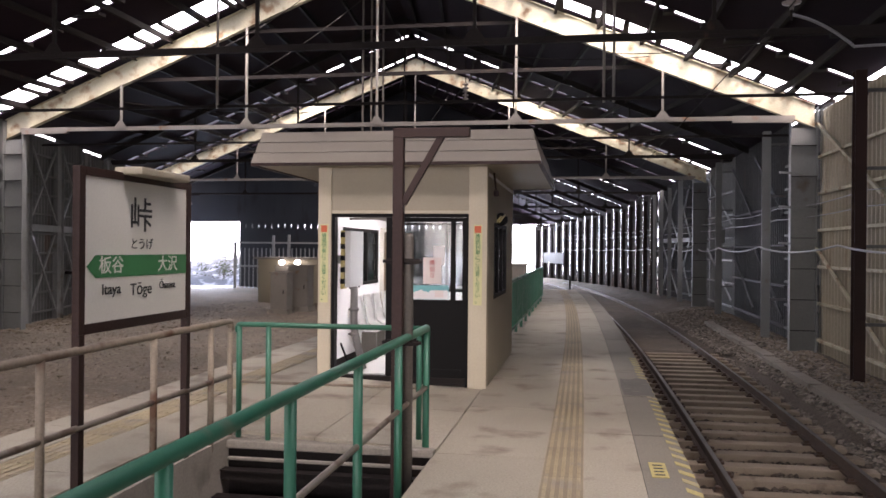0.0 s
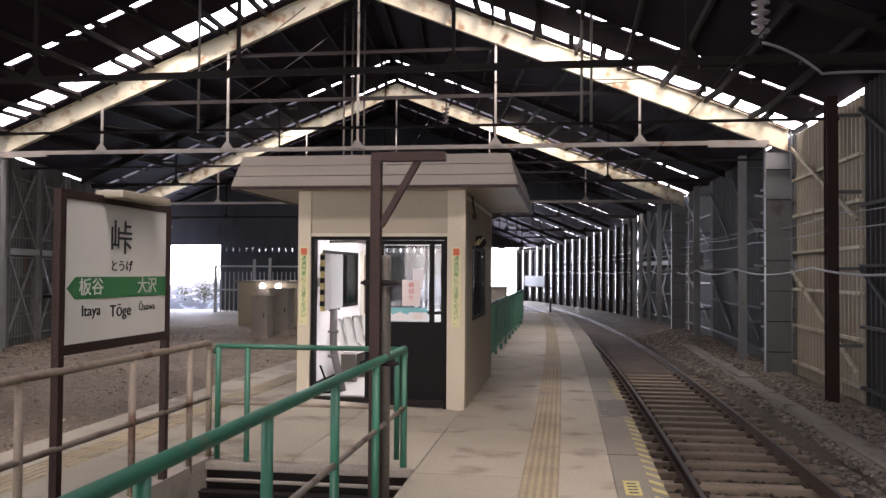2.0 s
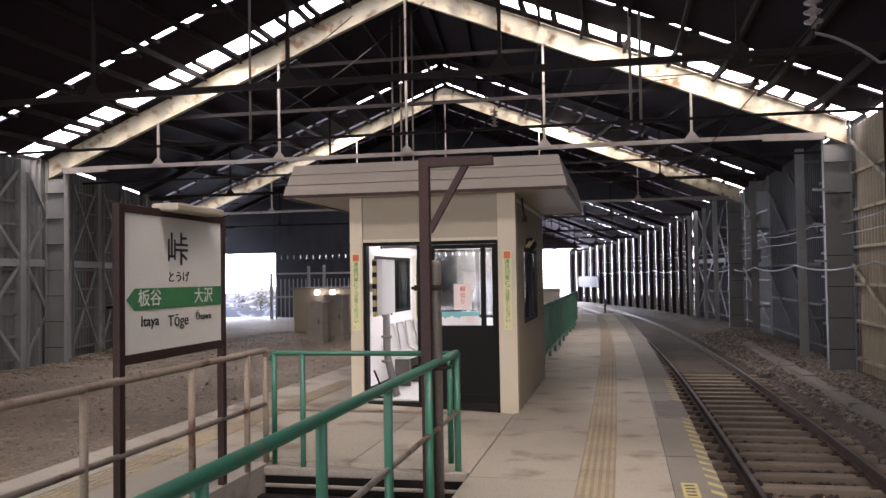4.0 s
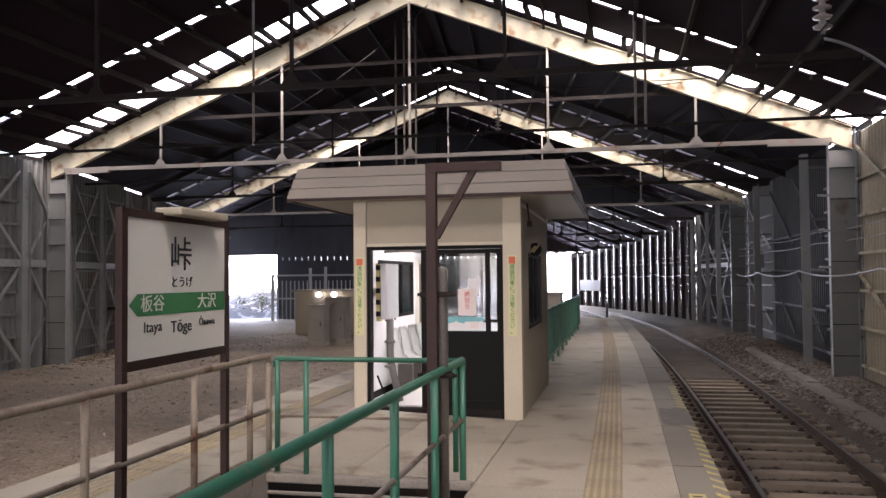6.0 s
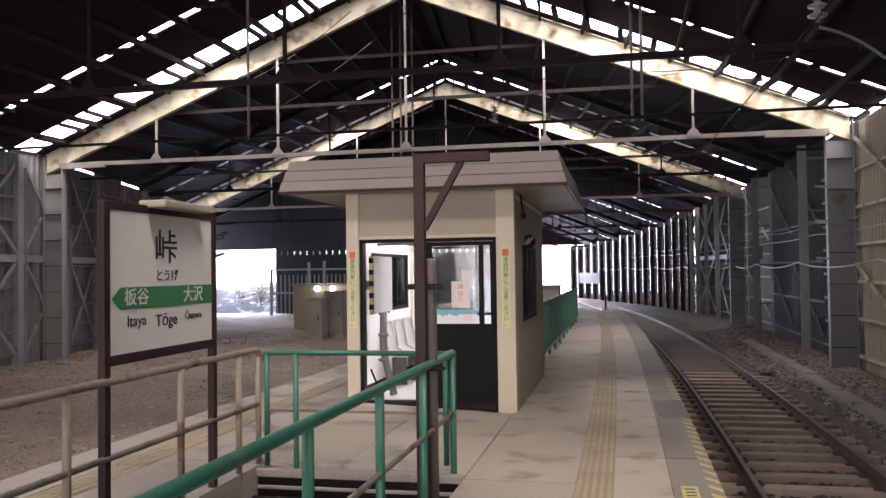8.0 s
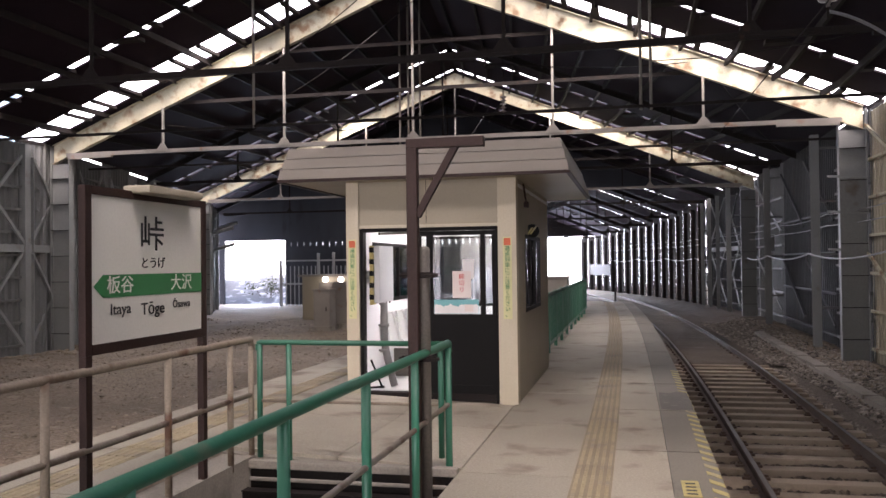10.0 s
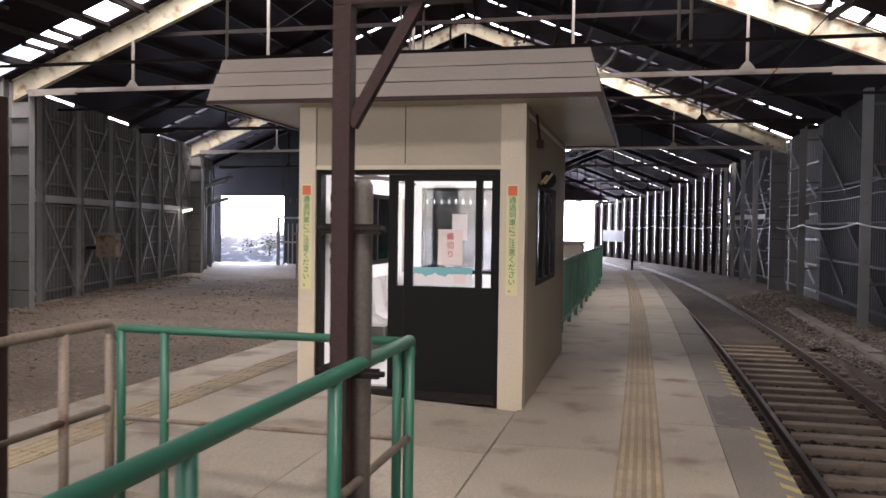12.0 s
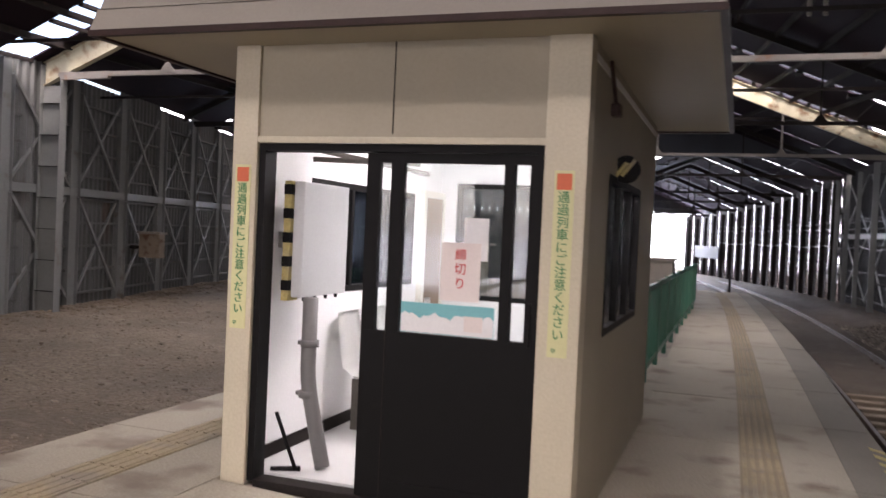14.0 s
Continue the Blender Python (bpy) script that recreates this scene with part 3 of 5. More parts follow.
def truss(y, heavy):
    x0, x1 = wall_w(y), wall_e(y)
    rx, rz = ridge(y)
    t = thing("roof_truss", "flaking cream steel roof frame with rafters, tie and hangers" if heavy else "dark steel roof frame with a tie bar", "roof frame", "shed roof frames", at=(rx, y, EAVE))
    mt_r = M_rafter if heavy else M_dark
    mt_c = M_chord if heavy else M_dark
    off = 0.10
    dep = 0.52 if heavy else 0.22
    for xa in (x0, x1):
        s = 1 if xa > rx else -1
        sl = math.hypot(xa - rx, rz - EAVE)
        bm = B()
        # web plate of the rafter with top and bottom flange
        def zz(x):
            return roof_z(x, y) - off
        xe = xa - s * 0.05
        prev = None
        vs = [bm.verts.new(c) for c in ((rx, y - 0.006, zz(rx)), (xe, y - 0.006, zz(xe)), (xe, y - 0.006, zz(xe) - dep), (rx, y - 0.006, zz(rx) - dep))]
        vb = [bm.verts.new((v.co.x, y + 0.006, v.co.z)) for v in vs]
        bm.faces.new(vs), bm.faces.new(vb[::-1])
        for k in range(4):
            bm.faces.new((vs[k], vs[(k + 1) % 4], vb[(k + 1) % 4], vb[k]))
        part("rafter", bm, mt_r, t)
        for dz in (0, -dep):
            part("rafter_flange", beam(B(), (rx, y, zz(rx) + dz), (xe, y, zz(xe) + dz), 0.16, 0.016), mt_r, t)
        if heavy:
            # column with stiffeners
            xi = xa - s * 0.58
            part("column_web", B1(min(xi, xa), max(xi, xa), y - 0.006, y + 0.006, GROUND, zz(xe) - dep - 0.012), M_grey, t)
            part("column_flange", B1(xi - 0.008, xi + 0.008, y - 0.1, y + 0.1, GROUND, zz(xe) - dep * 0.7), M_grey, t)
            part("column_flange", B1(xa - 0.008, xa + 0.008, y - 0.1, y + 0.1, GROUND, zz(xe) - 0.05), M_grey, t)
            for k in range(7):
                z = -0.25 + k * 0.72
                part("stiffener", B1(min(xi, xa) + 0.01, max(xi, xa) - 0.01, y - 0.09, y - 0.007, z, z + 0.014), M_dark, t)
        # knee from the rafter down to the tie
        part("purlin_cleat", beam(B(), (xa - s * 1.9, y - 0.05, EAVE - drop(y) - 0.04), (xa - s * 0.55, y - 0.05, EAVE - drop(y) - 0.06), 0.10, 0.16), mt_c, t)
    zc = EAVE - drop(y) - 0.02
    part("tie", beam(B(), (x0 + 0.5, y - 0.05, zc), (x1 - 0.5, y - 0.05, zc), 0.09, 0.10), mt_c, t)
    n = 6
    for k in range(1, n):
        x = x0 + (x1 - x0) * k / n + (0.06 * n2(k, y, 3))
        zt = roof_z(x, y) - off - dep
        if zt - zc > 0.3:
            part("hanger", beam(B(), (x, y - 0.06, zc), (x, y - 0.06, zt), 0.055, 0.055), mt_c, t)
            g = B()
            vs = [g.verts.new((x + dx, y - 0.105, zc + dz)) for dx, dz in ((-0.2, 0.0), (0.2, 0.0), (0.05, 0.2), (-0.05, 0.2))]
            vb = [g.verts.new((v.co.x, y - 0.092, v.co.z)) for v in vs]
            g.faces.new(vs), g.faces.new(vb[::-1])
            for q in range(4):
                g.faces.new((vs[q], vs[(q + 1) % 4], vb[(q + 1) % 4], vb[q]))
            part("gusset", g, mt_c, t)
    if heavy:
        # collars catch less light than the rafters; the dark colour carries that shade
        for zz2, mt in ((6.05, M_dark), (7.25, M_dark)):
            hw = (rz - off - dep - zz2) / PITCH + 2.0
            part("collar", beam(B(), (rx - hw, y + 0.16, zz2), (rx + hw, y + 0.16, zz2), 0.06, 0.09), mt, t)
    return t


for y in FRAMES:
    truss(y, True)
for y in LIGHT_FRAMES:
    truss(y, False)
    if y > 46:
        wall_post(y, lambda v: wall_w(v) + 0.1, -1, z1=4.6 - drop(y))

# roof sheets, with transverse rooflight strips left open between them
STRIPS = [(-14.0, -12.9, "wide"), (1.6, 2.8, "wide"), (6.2, 6.4, "thin"), (16.9, 17.15, "thin"), (19.0, 19.95, "wide"), (31.6, 32.05, "thin"), (35.7, 36.3, "wide"), (42.6, 42.85, "thin"),
          (49.5, 49.75, "thin"), (54.5, 54.75, "thin"), (59.5, 59.75, "thin"), (64.5, 64.75, "thin")]
SKEW = 0.06  # the strips run slightly askew on the east slope


def skewed(x, y):
    return y + (SKEW * max(0.0, x - ridge(y)[0]) if y < 45 else 0)


bands, low = [], -14.5
for a, b, _ in STRIPS:
    if low < 46 < a:
        bands += [(low, 46.6), (46.7, a)]
    else:
        bands.append((low, a))
    low = b
bands.append((low, 70.0))
bm = B()
for a, b in bands:
    n = max(1, round((b - a) / 2.5))
    for i in range(n):
        ya, yb = a + (b - a) * i / n, a + (b - a) * (i + 1) / n
        for s in (0, 1):
            quad = []
            for yy in (ya, yb):
                rx, rz = ridge(yy)
                xe = (wall_w(yy) - 0.16, wall_e(yy) + 0.16)[s]
                quad.append(((rx, yy, rz), (xe, skewed(xe, yy), roof_z(xe, yy))))
            prism(bm, [quad[0][0], quad[0][1], quad[1][1], quad[1][0]], -0.04)
structure("ceiling", bm, M_roof, "near-black underside of the shed roof, purple-tinted for lens veil")


def rooflight(y0, y1, kind):
    t = thing("rooflight_strip", "bright glazed rooflight strip between dark roof sheets", "rooflight", "rooflight strips", at=(ridge(y0)[0], y0, ridge(y0)[1]))
    ym = (y0 + y1) / 2
    rx, rz = ridge(ym)
    for s in (0, 1):
        xe = (wall_w(ym) - 0.16, wall_e(ym) + 0.16)[s]
        n = 14
        for i in range(n + 1):
            f = i / n
            x = rx + (xe - rx) * f
            wide = 0.13 if kind == "wide" else 0.22
            if kind == "thin" and (i * 7 + int(y0)) % 3 == 0:
                wide = 0.8
            part("glazing_bar", beam(B(), (x, skewed(x, y0) - 0.02, roof_z(x, ym) - 0.03), (x, skewed(x, y1) + 0.02, roof_z(x, ym) - 0.03), wide, 0.08), M_dark, t)
    return t


for s in STRIPS:
    rooflight(*s)
def ribbon(bm, line, w, h):
    """One long bar of upright section through the points of a line that runs north."""
    rows = [[bm.verts.new((p[0] + dx, p[1], p[2] + dz)) for dx, dz in ((-w / 2, -h / 2), (w / 2, -h / 2), (w / 2, h / 2), (-w / 2, h / 2))] for p in line]
    for a, b in zip(rows, rows[1:]):
        for q in range(4):
            bm.faces.new((a[q], a[(q + 1) % 4], b[(q + 1) % 4], b[q]))
    bm.faces.new(rows[0]), bm.faces.new(rows[-1][::-1])
    return bm


for k in range(10):
    for s in (-1, 1):
        line = []
        for q in range(21):
            y = -14 + 3 * q
            x = ridge(y)[0] + s * (0.4 + k * 1.03)
            line.append((x, y, roof_z(x, y) - 0.11))
        tagged(part("purlin", ribbon(B(), line, 0.07, 0.14), M_dark), "long dark steel purlin under the roof sheets", "purlin", "roof purlins")

# far end wall over the yard with one bright opening
bm = box(box(box(B(), -28, -24.0, 46.5, 46.62, -1.3, 11.5), -24.0, -20.05, 46.5, 46.62, 3.1, 11.5), -5.6, 5, 46.5, 46.62, 5.6, 11.5)
box(box(bm, -20.05, -5.6, 46.5, 46.62, -1.3, 2.72), -20.05, -5.6, 46.5, 46.62, 2.95, 11.5)
for k in range(36):  # slits of daylight under the sheet edge
    x = -20.05 + 0.4 * k
    box(bm, x, x + 0.35, 46.5, 46.62, 2.72, 2.95)
structure("wall_north", bm, M_endwall, "end wall of the shed tinted for blue glare, with a bright opening and slits")
yf = thing("yard_fence", "pale picket rail fence before the end wall", "fence", at=(-17, 44, -0.72))
for k in range(22):
    x = -19.2 + k * 0.25
    part("picket", B1(x, x + 0.05, 44.0, 44.03, -0.75, 1.55), M_box, yf)
for x, h in ((-19.25, 1.9), (-17.0, 2.25), (-16.1, 2.3), (-13.6, 1.9)):
    part("post", B1(x - 0.06, x + 0.06, 43.94, 44.08, -0.78, h), M_box, yf)
for z in (0.55, 1.85):
    part("rail", beam(B(), (-19.25, 44.015, z), (-13.6, 44.015, z), 0.09, 0.09), M_box, yf)
# Added self-lit sheet, standing in for the blown-out sky and distance.
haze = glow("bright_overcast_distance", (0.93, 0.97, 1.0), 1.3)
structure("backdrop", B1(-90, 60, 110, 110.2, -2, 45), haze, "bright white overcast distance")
tagged(part("wall_board", beam(B(), (wall_e(65) - 0.5, 65.0, 0.95), (wall_e(69.4) - 0.5, 69.4, 0.95), 0.05, 0.85), M_sheet_dark), "plain grey board on the slatted wall", "board")
tagged(part("marker_post", tube(B(), [(-0.55, 33.7, -0.05), (-0.55, 33.7, 0.55)], 0.04, 8), M_dark), "short dark marker post at the platform end", "post")
structure("wall_tunnel_end", B1(wall_w(70) - 0.5, wall_e(70) + 0.5, 69.9, 70.1, 3.7, 7.0), M_dark, "dark gable over the far shed mouth")
# gables over the mouths
structure("wall_south", box(box(B(), -16.2, 6, -14.8, -14.5, 4.2, 9.5), -16.2, -15.5, -14.8, -14.5, -1.3, 4.2), M_sheet, "gable wall over the southern shed mouth")
bm = B()
for k in range(5):
    a, b = 46.8 + 2 * k, 48.8 + 2 * k
    beam(bm, (wall_e(a) - 9.6, a, 1.8), (wall_e(b) - 9.6, b, 1.8), 0.1, 5.6)
structure("wall_west_tunnel", bm, M_sheet, "dark side wall of the covered track beyond the yard")

# ---------------------------------------------------------------- waiting hut
KX0, KX1, KY0, KY1, KZ = -3.05, -1.05, 9.0, 12.45, 2.54
hut = thing("waiting_hut", "cream steel platform waiting hut with sliding black door", "hut", at=(-2.05, 9, 0))
part("front_post", B1(-1.262, KX1, 9.0, 9.16, -0.02, KZ), M_beige, hut, bevel=0.006)
part("front_post", B1(KX0, -2.895, 9.0, 9.16, 0.07, KZ), M_beige, hut, bevel=0.006)
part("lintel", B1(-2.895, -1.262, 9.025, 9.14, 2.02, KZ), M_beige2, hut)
part("lintel_trim", B1(-2.895, -1.262, 9.005, 9.03, 1.995, 2.03), M_beige, hut, bevel=0.003)
for x in (-2.09,):
    part("panel_joint", B1(x - 0.003, x + 0.003, 9.021, 9.026, 2.05, KZ), M_dark, hut)
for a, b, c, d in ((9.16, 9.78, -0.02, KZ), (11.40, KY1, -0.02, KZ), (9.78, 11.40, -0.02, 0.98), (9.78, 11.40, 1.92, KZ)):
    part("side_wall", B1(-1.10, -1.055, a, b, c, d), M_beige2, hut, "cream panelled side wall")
for a, b, c, d in ((9.16, 9.85, 0.05, KZ), (11.72, KY1, 0.05, KZ), (9.85, 11.72, 0.05, 1.08), (9.85, 11.72, 1.86, KZ)):
    part("west_wall", B1(KX0, -3.0, a, b, c, d), M_room, hut, "white-lined west wall")
part("back_wall", box(box(box(box(B(), KX0, -2.84, KY1 - 0.05, KY1, 0, KZ), -1.30, KX1 - 0.006, KY1 - 0.05, KY1, 0, KZ), -2.84, -1.30, KY1 - 0.05, KY1, 0, 0.92), -2.84, -1.30, KY1 - 0.05, KY1, 2.0, KZ), M_room, hut, "white-lined back wall")
part("lining", box(box(box(box(B(), -1.12, -1.102, 9.16, 9.78, 0, KZ - 0.05), -1.12, -1.102, 11.40, KY1 - 0.05, 0, KZ - 0.05), -1.12, -1.102, 9.78, 11.4, 0, 0.98), -1.12, -1.102, 9.78, 11.4, 1.92, KZ - 0.05), M_room, hut)
part("room_ceiling", B1(KX0, KX1, 9.14, KY1, KZ - 0.1, KZ - 0.06), M_room, hut)
part("room_floor", B1(-3.0, -1.12, 9.152, KY1 - 0.05, 0.06, 0.115), M_roomfloor, hut, "pale lino floor")
# windows
def sash(name, parent, m, w, h, lights=2, fr=0.045, deep=0.05):
    """A framed window in its own plane: x along, z up."""
    o = part(name, box(B(), -w / 2, w / 2, -deep / 2, deep / 2, -h / 2, -h / 2 + fr, m), M_black, parent, "black aluminium window frame")
    part("head", box(B(), -w / 2, w / 2, -deep / 2, deep / 2, h / 2 - fr, h / 2, m), M_black, o)
    for k in range(lights + 1):
        x = -w / 2 + fr / 2 + (w - fr) * k / lights
        part("stile", box(B(), x - fr / 2, x + fr / 2, -deep / 2, deep / 2, -h / 2 + fr, h / 2 - fr, m), M_black, o)
    for k in range(lights):
        a, b = -w / 2 + w * k / lights + fr * 0.6, -w / 2 + w * (k + 1) / lights - fr * 0.6
        p = part("pane", box(B(), a, b, -0.003, 0.003, -h / 2 + fr, h / 2 - fr, m), M_glass, o)
        p.visible_shadow = False
    return o


sash("side_window", hut, pose(-1.075, 10.59, 1.45, 0, 0, 90), 1.60, 0.94, 3)
sash("west_window", hut, pose(-3.02, 10.785, 1.47, 0, 0, 90), 1.86, 0.78, 3)
sash("back_window", hut, pose(-2.07, KY1 - 0.03, 1.46), 1.54, 1.08, 2)
# roof with a sloped three-board fascia
RX0, RX1, RY0, RY1 = -3.73, -0.43, 8.61, 12.75
lo, hi = 2.555, 2.92
for k in range(3):
    bm = B()
    za, zb = lo + (hi - lo) * k / 3, lo + (hi - lo) * (k + 1) / 3 - 0.008
    ia, ib = 0.035 * k, 0.035 * (k + 1) - 0.01
    ra = [bm.verts.new(c) for c in ((RX0 + ia, RY0 + ia, za), (RX1 - ia, RY0 + ia, za), (RX1 - ia, RY1 - ia, za), (RX0 + ia, RY1 - ia, za))]
    rb = [bm.verts.new(c) for c in ((RX0 + ib, RY0 + ib, zb), (RX1 - ib, RY0 + ib, zb), (RX1 - ib, RY1 - ib, zb), (RX0 + ib, RY1 - ib, zb))]
    for q in range(4):
        bm.faces.new((ra[q], ra[(q + 1) % 4], rb[(q + 1) % 4], rb[q]))
    bm.faces.new(ra[::-1]), bm.faces.new(rb)
    part("fascia_board", bm, M_fascia, hut, "beige fascia board darkened for shade")
part("fascia_core", box(B(), RX0 + 0.13, RX1 - 0.13, RY0 + 0.13, RY1 - 0.13, lo + 0.01, hi - 0.01), M_dark, hut)
part("drip_edge", box(box(box(box(B(), RX0 - 0.005, RX1 + 0.005, RY0 - 0.008, RY0 + 0.03, lo - 0.035, lo - 0.002), RX0 - 0.005, RX1 + 0.005, RY1 - 0.03, RY1 + 0.008, lo - 0.035, lo - 0.002), RX0 - 0.008, RX0 + 0.03, RY0 + 0.03, RY1 - 0.03, lo - 0.035, lo - 0.002), RX1 - 0.03, RX1 + 0.008, RY0 + 0.03, RY1 - 0.03, lo - 0.035, lo - 0.002), M_brown, hut, "dark brown drip edge")
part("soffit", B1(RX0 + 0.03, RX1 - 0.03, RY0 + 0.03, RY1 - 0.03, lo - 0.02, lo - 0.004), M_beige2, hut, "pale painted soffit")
# opening frame and sliding door
part("door_frame", box(box(box(B(), -2.895, -2.855, 9.03, 9.15, 0.09, 1.955), -1.30, -1.262, 9.03, 9.15, 0.0, 1.955), -2.895, -1.262, 9.03, 9.15, 1.955, 1.995), M_black, hut)
part("door_sill", B1(-2.855, -1.30, 9.03, 9.15, 0.02, 0.10), M_dark, hut, "dirty dark sill track")
DX0, DX1 = -2.24, -1.30
door = part("sliding_door", B1(DX0, DX1, 9.055, 9.095, 0.06, 1.0), M_black, hut, "black half-glazed sliding door", 0.003)
for a, b, c, d in ((DX0, DX0 + 0.075, 1.0, 1.95), (DX1 - 0.04, DX1, 1.0, 1.95), (DX0 + 0.14, DX0 + 0.215, 1.0, 1.90)):
    part("stile", B1(a, b, 9.055, 9.095, c, d), M_black, door)
part("top_rail", B1(DX0 + 0.075, DX1 - 0.04, 9.055, 9.095, 1.90, 1.95), M_black, door)
part("mullion", B1(-1.475, -1.42, 9.05, 9.10, 1.0, 1.90), M_black, door)
part("kick_rail", B1(DX0 + 0.2, DX1 - 0.05, 9.048, 9.056, 0.17, 0.20), M_black, door)
part("door_handle", B1(-1.325, -1.305, 9.035, 9.056, 0.98, 1.2), M_black, door, bevel=0.004)
part("stile_joint", B1(DX0 + 0.14, DX0 + 0.146, 9.051, 9.056, 0.08, 1.0), M_dark, door)
for a, b in ((DX0 + 0.075, DX0 + 0.14), (DX0 + 0.215, -1.475), (-1.42, DX1 - 0.04)):
    p = part("pane", B1(a, b, 9.072, 9.078, 1.0, 1.90), M_glass, door)
    p.visible_shadow = False


def sheet_on_glass(name, label, cat, x0, x1, z0, z1, mt, y=9.066):
    return tagged(part(name, B1(x0, x1, y - 0.001, y + 0.001, z0, z1), mt), label, cat)


notice = sheet_on_glass("notice", "pinkish paper notice with red handwriting on the glass", "notice", -1.80, -1.585, 1.185, 1.49, M_pink)
notice_text = "締切り"
for i, ch in enumerate(notice_text):
    lettering("red_writing", ch, 0.066, pose(-1.693, 9.063, 1.425 - i * 0.075, 90), M_crimson, notice)
tagged(part("paper_sheet", B1(-1.68, -1.55, 9.068, 9.0695, 1.40, 1.62), M_paper), "plain white paper sheet taped to the door glass", "paper")
poster = sheet_on_glass("poster", "landscape poster of teal sea and pale shore", "poster", -2.015, -1.50, 1.005, 1.165, M_teal)
bm = B()
prev = None
pts = [(-2.012 + 0.51 * i / 24, 1.10 + 0.012 * math.sin(i * 0.9) + 0.008 * math.sin(i * 2.3)) for i in range(25)]
for (xa, za), (xb, zb) in zip(pts, pts[1:]):
    v = [bm.verts.new(c) for c in ((xa, 9.0635, 1.008), (xb, 9.0635, 1.008), (xb, 9.0635, zb), (xa, 9.0635, za))]
    bm.faces.new(v)
part("shore_print", bm, M_paper, poster)
part("shell_print", B1(-1.66, -1.56, 9.062, 9.063, 1.03, 1.11), M_pink, poster)

# warning stickers on the posts
WARN = "通過列車にご注意ください。"
for x, dx in ((-1.155, 0), (-2.975, 1)):
    st = tagged(part("warning_sticker", B1(x - 0.05, x + 0.05, 8.996, 8.998, 0.95, 1.87), M_strip), "tall pale yellow warning sticker with green characters", "sticker", "warning stickers")
    part("red_square", B1(x - 0.038, x + 0.038, 8.9945, 8.9958, 1.775, 1.855), M_red, st, "orange-red square")
    for i, ch in enumerate(WARN):
        lettering("character", ch, 0.062, pose(x, 8.9945, 1.735 - i * 0.0615, 90), M_greensign, st)
# small mirror-lamp bracket and mark on the side wall
lamp = thing("marker_disc", "small yellow and black striped disc on the hut side", "marker", at=(-0.97, 10.1, 1.99))
part("disc", tube(B(), [(-1.0, 10.08, 1.97), (-1.0, 10.11, 1.97)], 0.085, 20), M_black, lamp)
for k in (-1, 1):
    part("yellow_stripe", beam(B(), (-1.05 + k * 0.025, 10.077, 1.92 + k * 0.01), (-0.97 + k * 0.025, 10.077, 2.02 + k * 0.01), 0.004, 0.022), M_yellow, lamp)
part("arm", B1(-1.06, -1.0, 10.09, 10.1, 1.96, 1.98), M_black, lamp)
bell = thing("bell_box", "small dark outlet fitting high on the hut side", "fitting", at=(-1.03, 9.75, 2.3))
part("body", B1(-1.055, -1.0, 9.70, 9.80, 2.24, 2.31), M_brown, bell, bevel=0.008)
part("pipe", tube(B(), corner_path([(-1.03, 9.5, 2.5), (-1.03, 9.6, 2.42), (-1.03, 9.74, 2.31)], 0.05), 0.012, 8), M_brown, bell)

# inside the hut
part("baseboard", B1(-2.998, -2.985, 9.2, 12.39, 0.116, 0.20), M_dark, hut, "dark skirting board")
cab = thing("electrical_cabinet", "light grey wall cabinet with hazard-striped edge", "cabinet", at=(-2.6, 9.3, 1.1))
part("body", B1(-2.80, -2.73, 9.27, 9.86, 1.12, 1.80), M_box, cab, bevel=0.008)
part("wall_mount", B1(-2.999, -2.80, 9.45, 9.75, 1.4, 1.5), M_box, cab)
part("hazard_edge", B1(-2.845, -2.802, 9.24, 9.36, 1.10, 1.80), M_yellow, cab, "yellow edge with black blocks")
for k in range(5):
    part("black_block", B1(-2.848, -2.80, 9.236, 9.30, 1.16 + k * 0.14, 1.22 + k * 0.14), M_black, cab)
for k in range(4):
    part("bolt", lathe(B(), [(0.0, 1.095), (0.01, 1.095), (0.012, 1.12)], -2.755, 9.35 + k * 0.14, 8), M_black, cab)
pipe = thing("drain_pipe", "grey plastic pipe bending down to the hut floor", "pipe", at=(-2.66, 9.3, 0.11))
part("pipe_run", tube(B(), corner_path([(-2.70, 9.34, 1.12), (-2.70, 9.34, 0.62), (-2.58, 9.34, 0.13)], 0.12), 0.045, 14), M_pipe, pipe)
for z in (0.85, 0.55):
    part("collar", tube(B(), [(-2.695, 9.34, z - 0.02), (-2.695, 9.34, z + 0.02)], 0.054, 14), M_pipe, pipe)
    part("clamp", B1(-2.77, -2.64, 9.33, 9.35, z - 0.012, z + 0.012), M_pipe, pipe)
tagged(part("cable_tray", beam(beam(B(), (-2.8, 9.5, 1.95), (-2.35, 10.1, 1.98), 0.04, 0.03), (-2.85, 9.7, 2.02), (-2.35, 10.3, 1.93), 0.03, 0.03), M_polegrey), "grey conduits at the top of the hut wall", "conduit")
tagged(part("corner_stand", tube(tube(B(), [(-2.83, 9.22, 0.45), (-2.7, 9.24, 0.12)], 0.012, 8), [(-2.84, 9.2, 0.115), (-2.68, 9.26, 0.125)], 0.02, 8), M_black), "slim black stand on the hut floor", "stand")


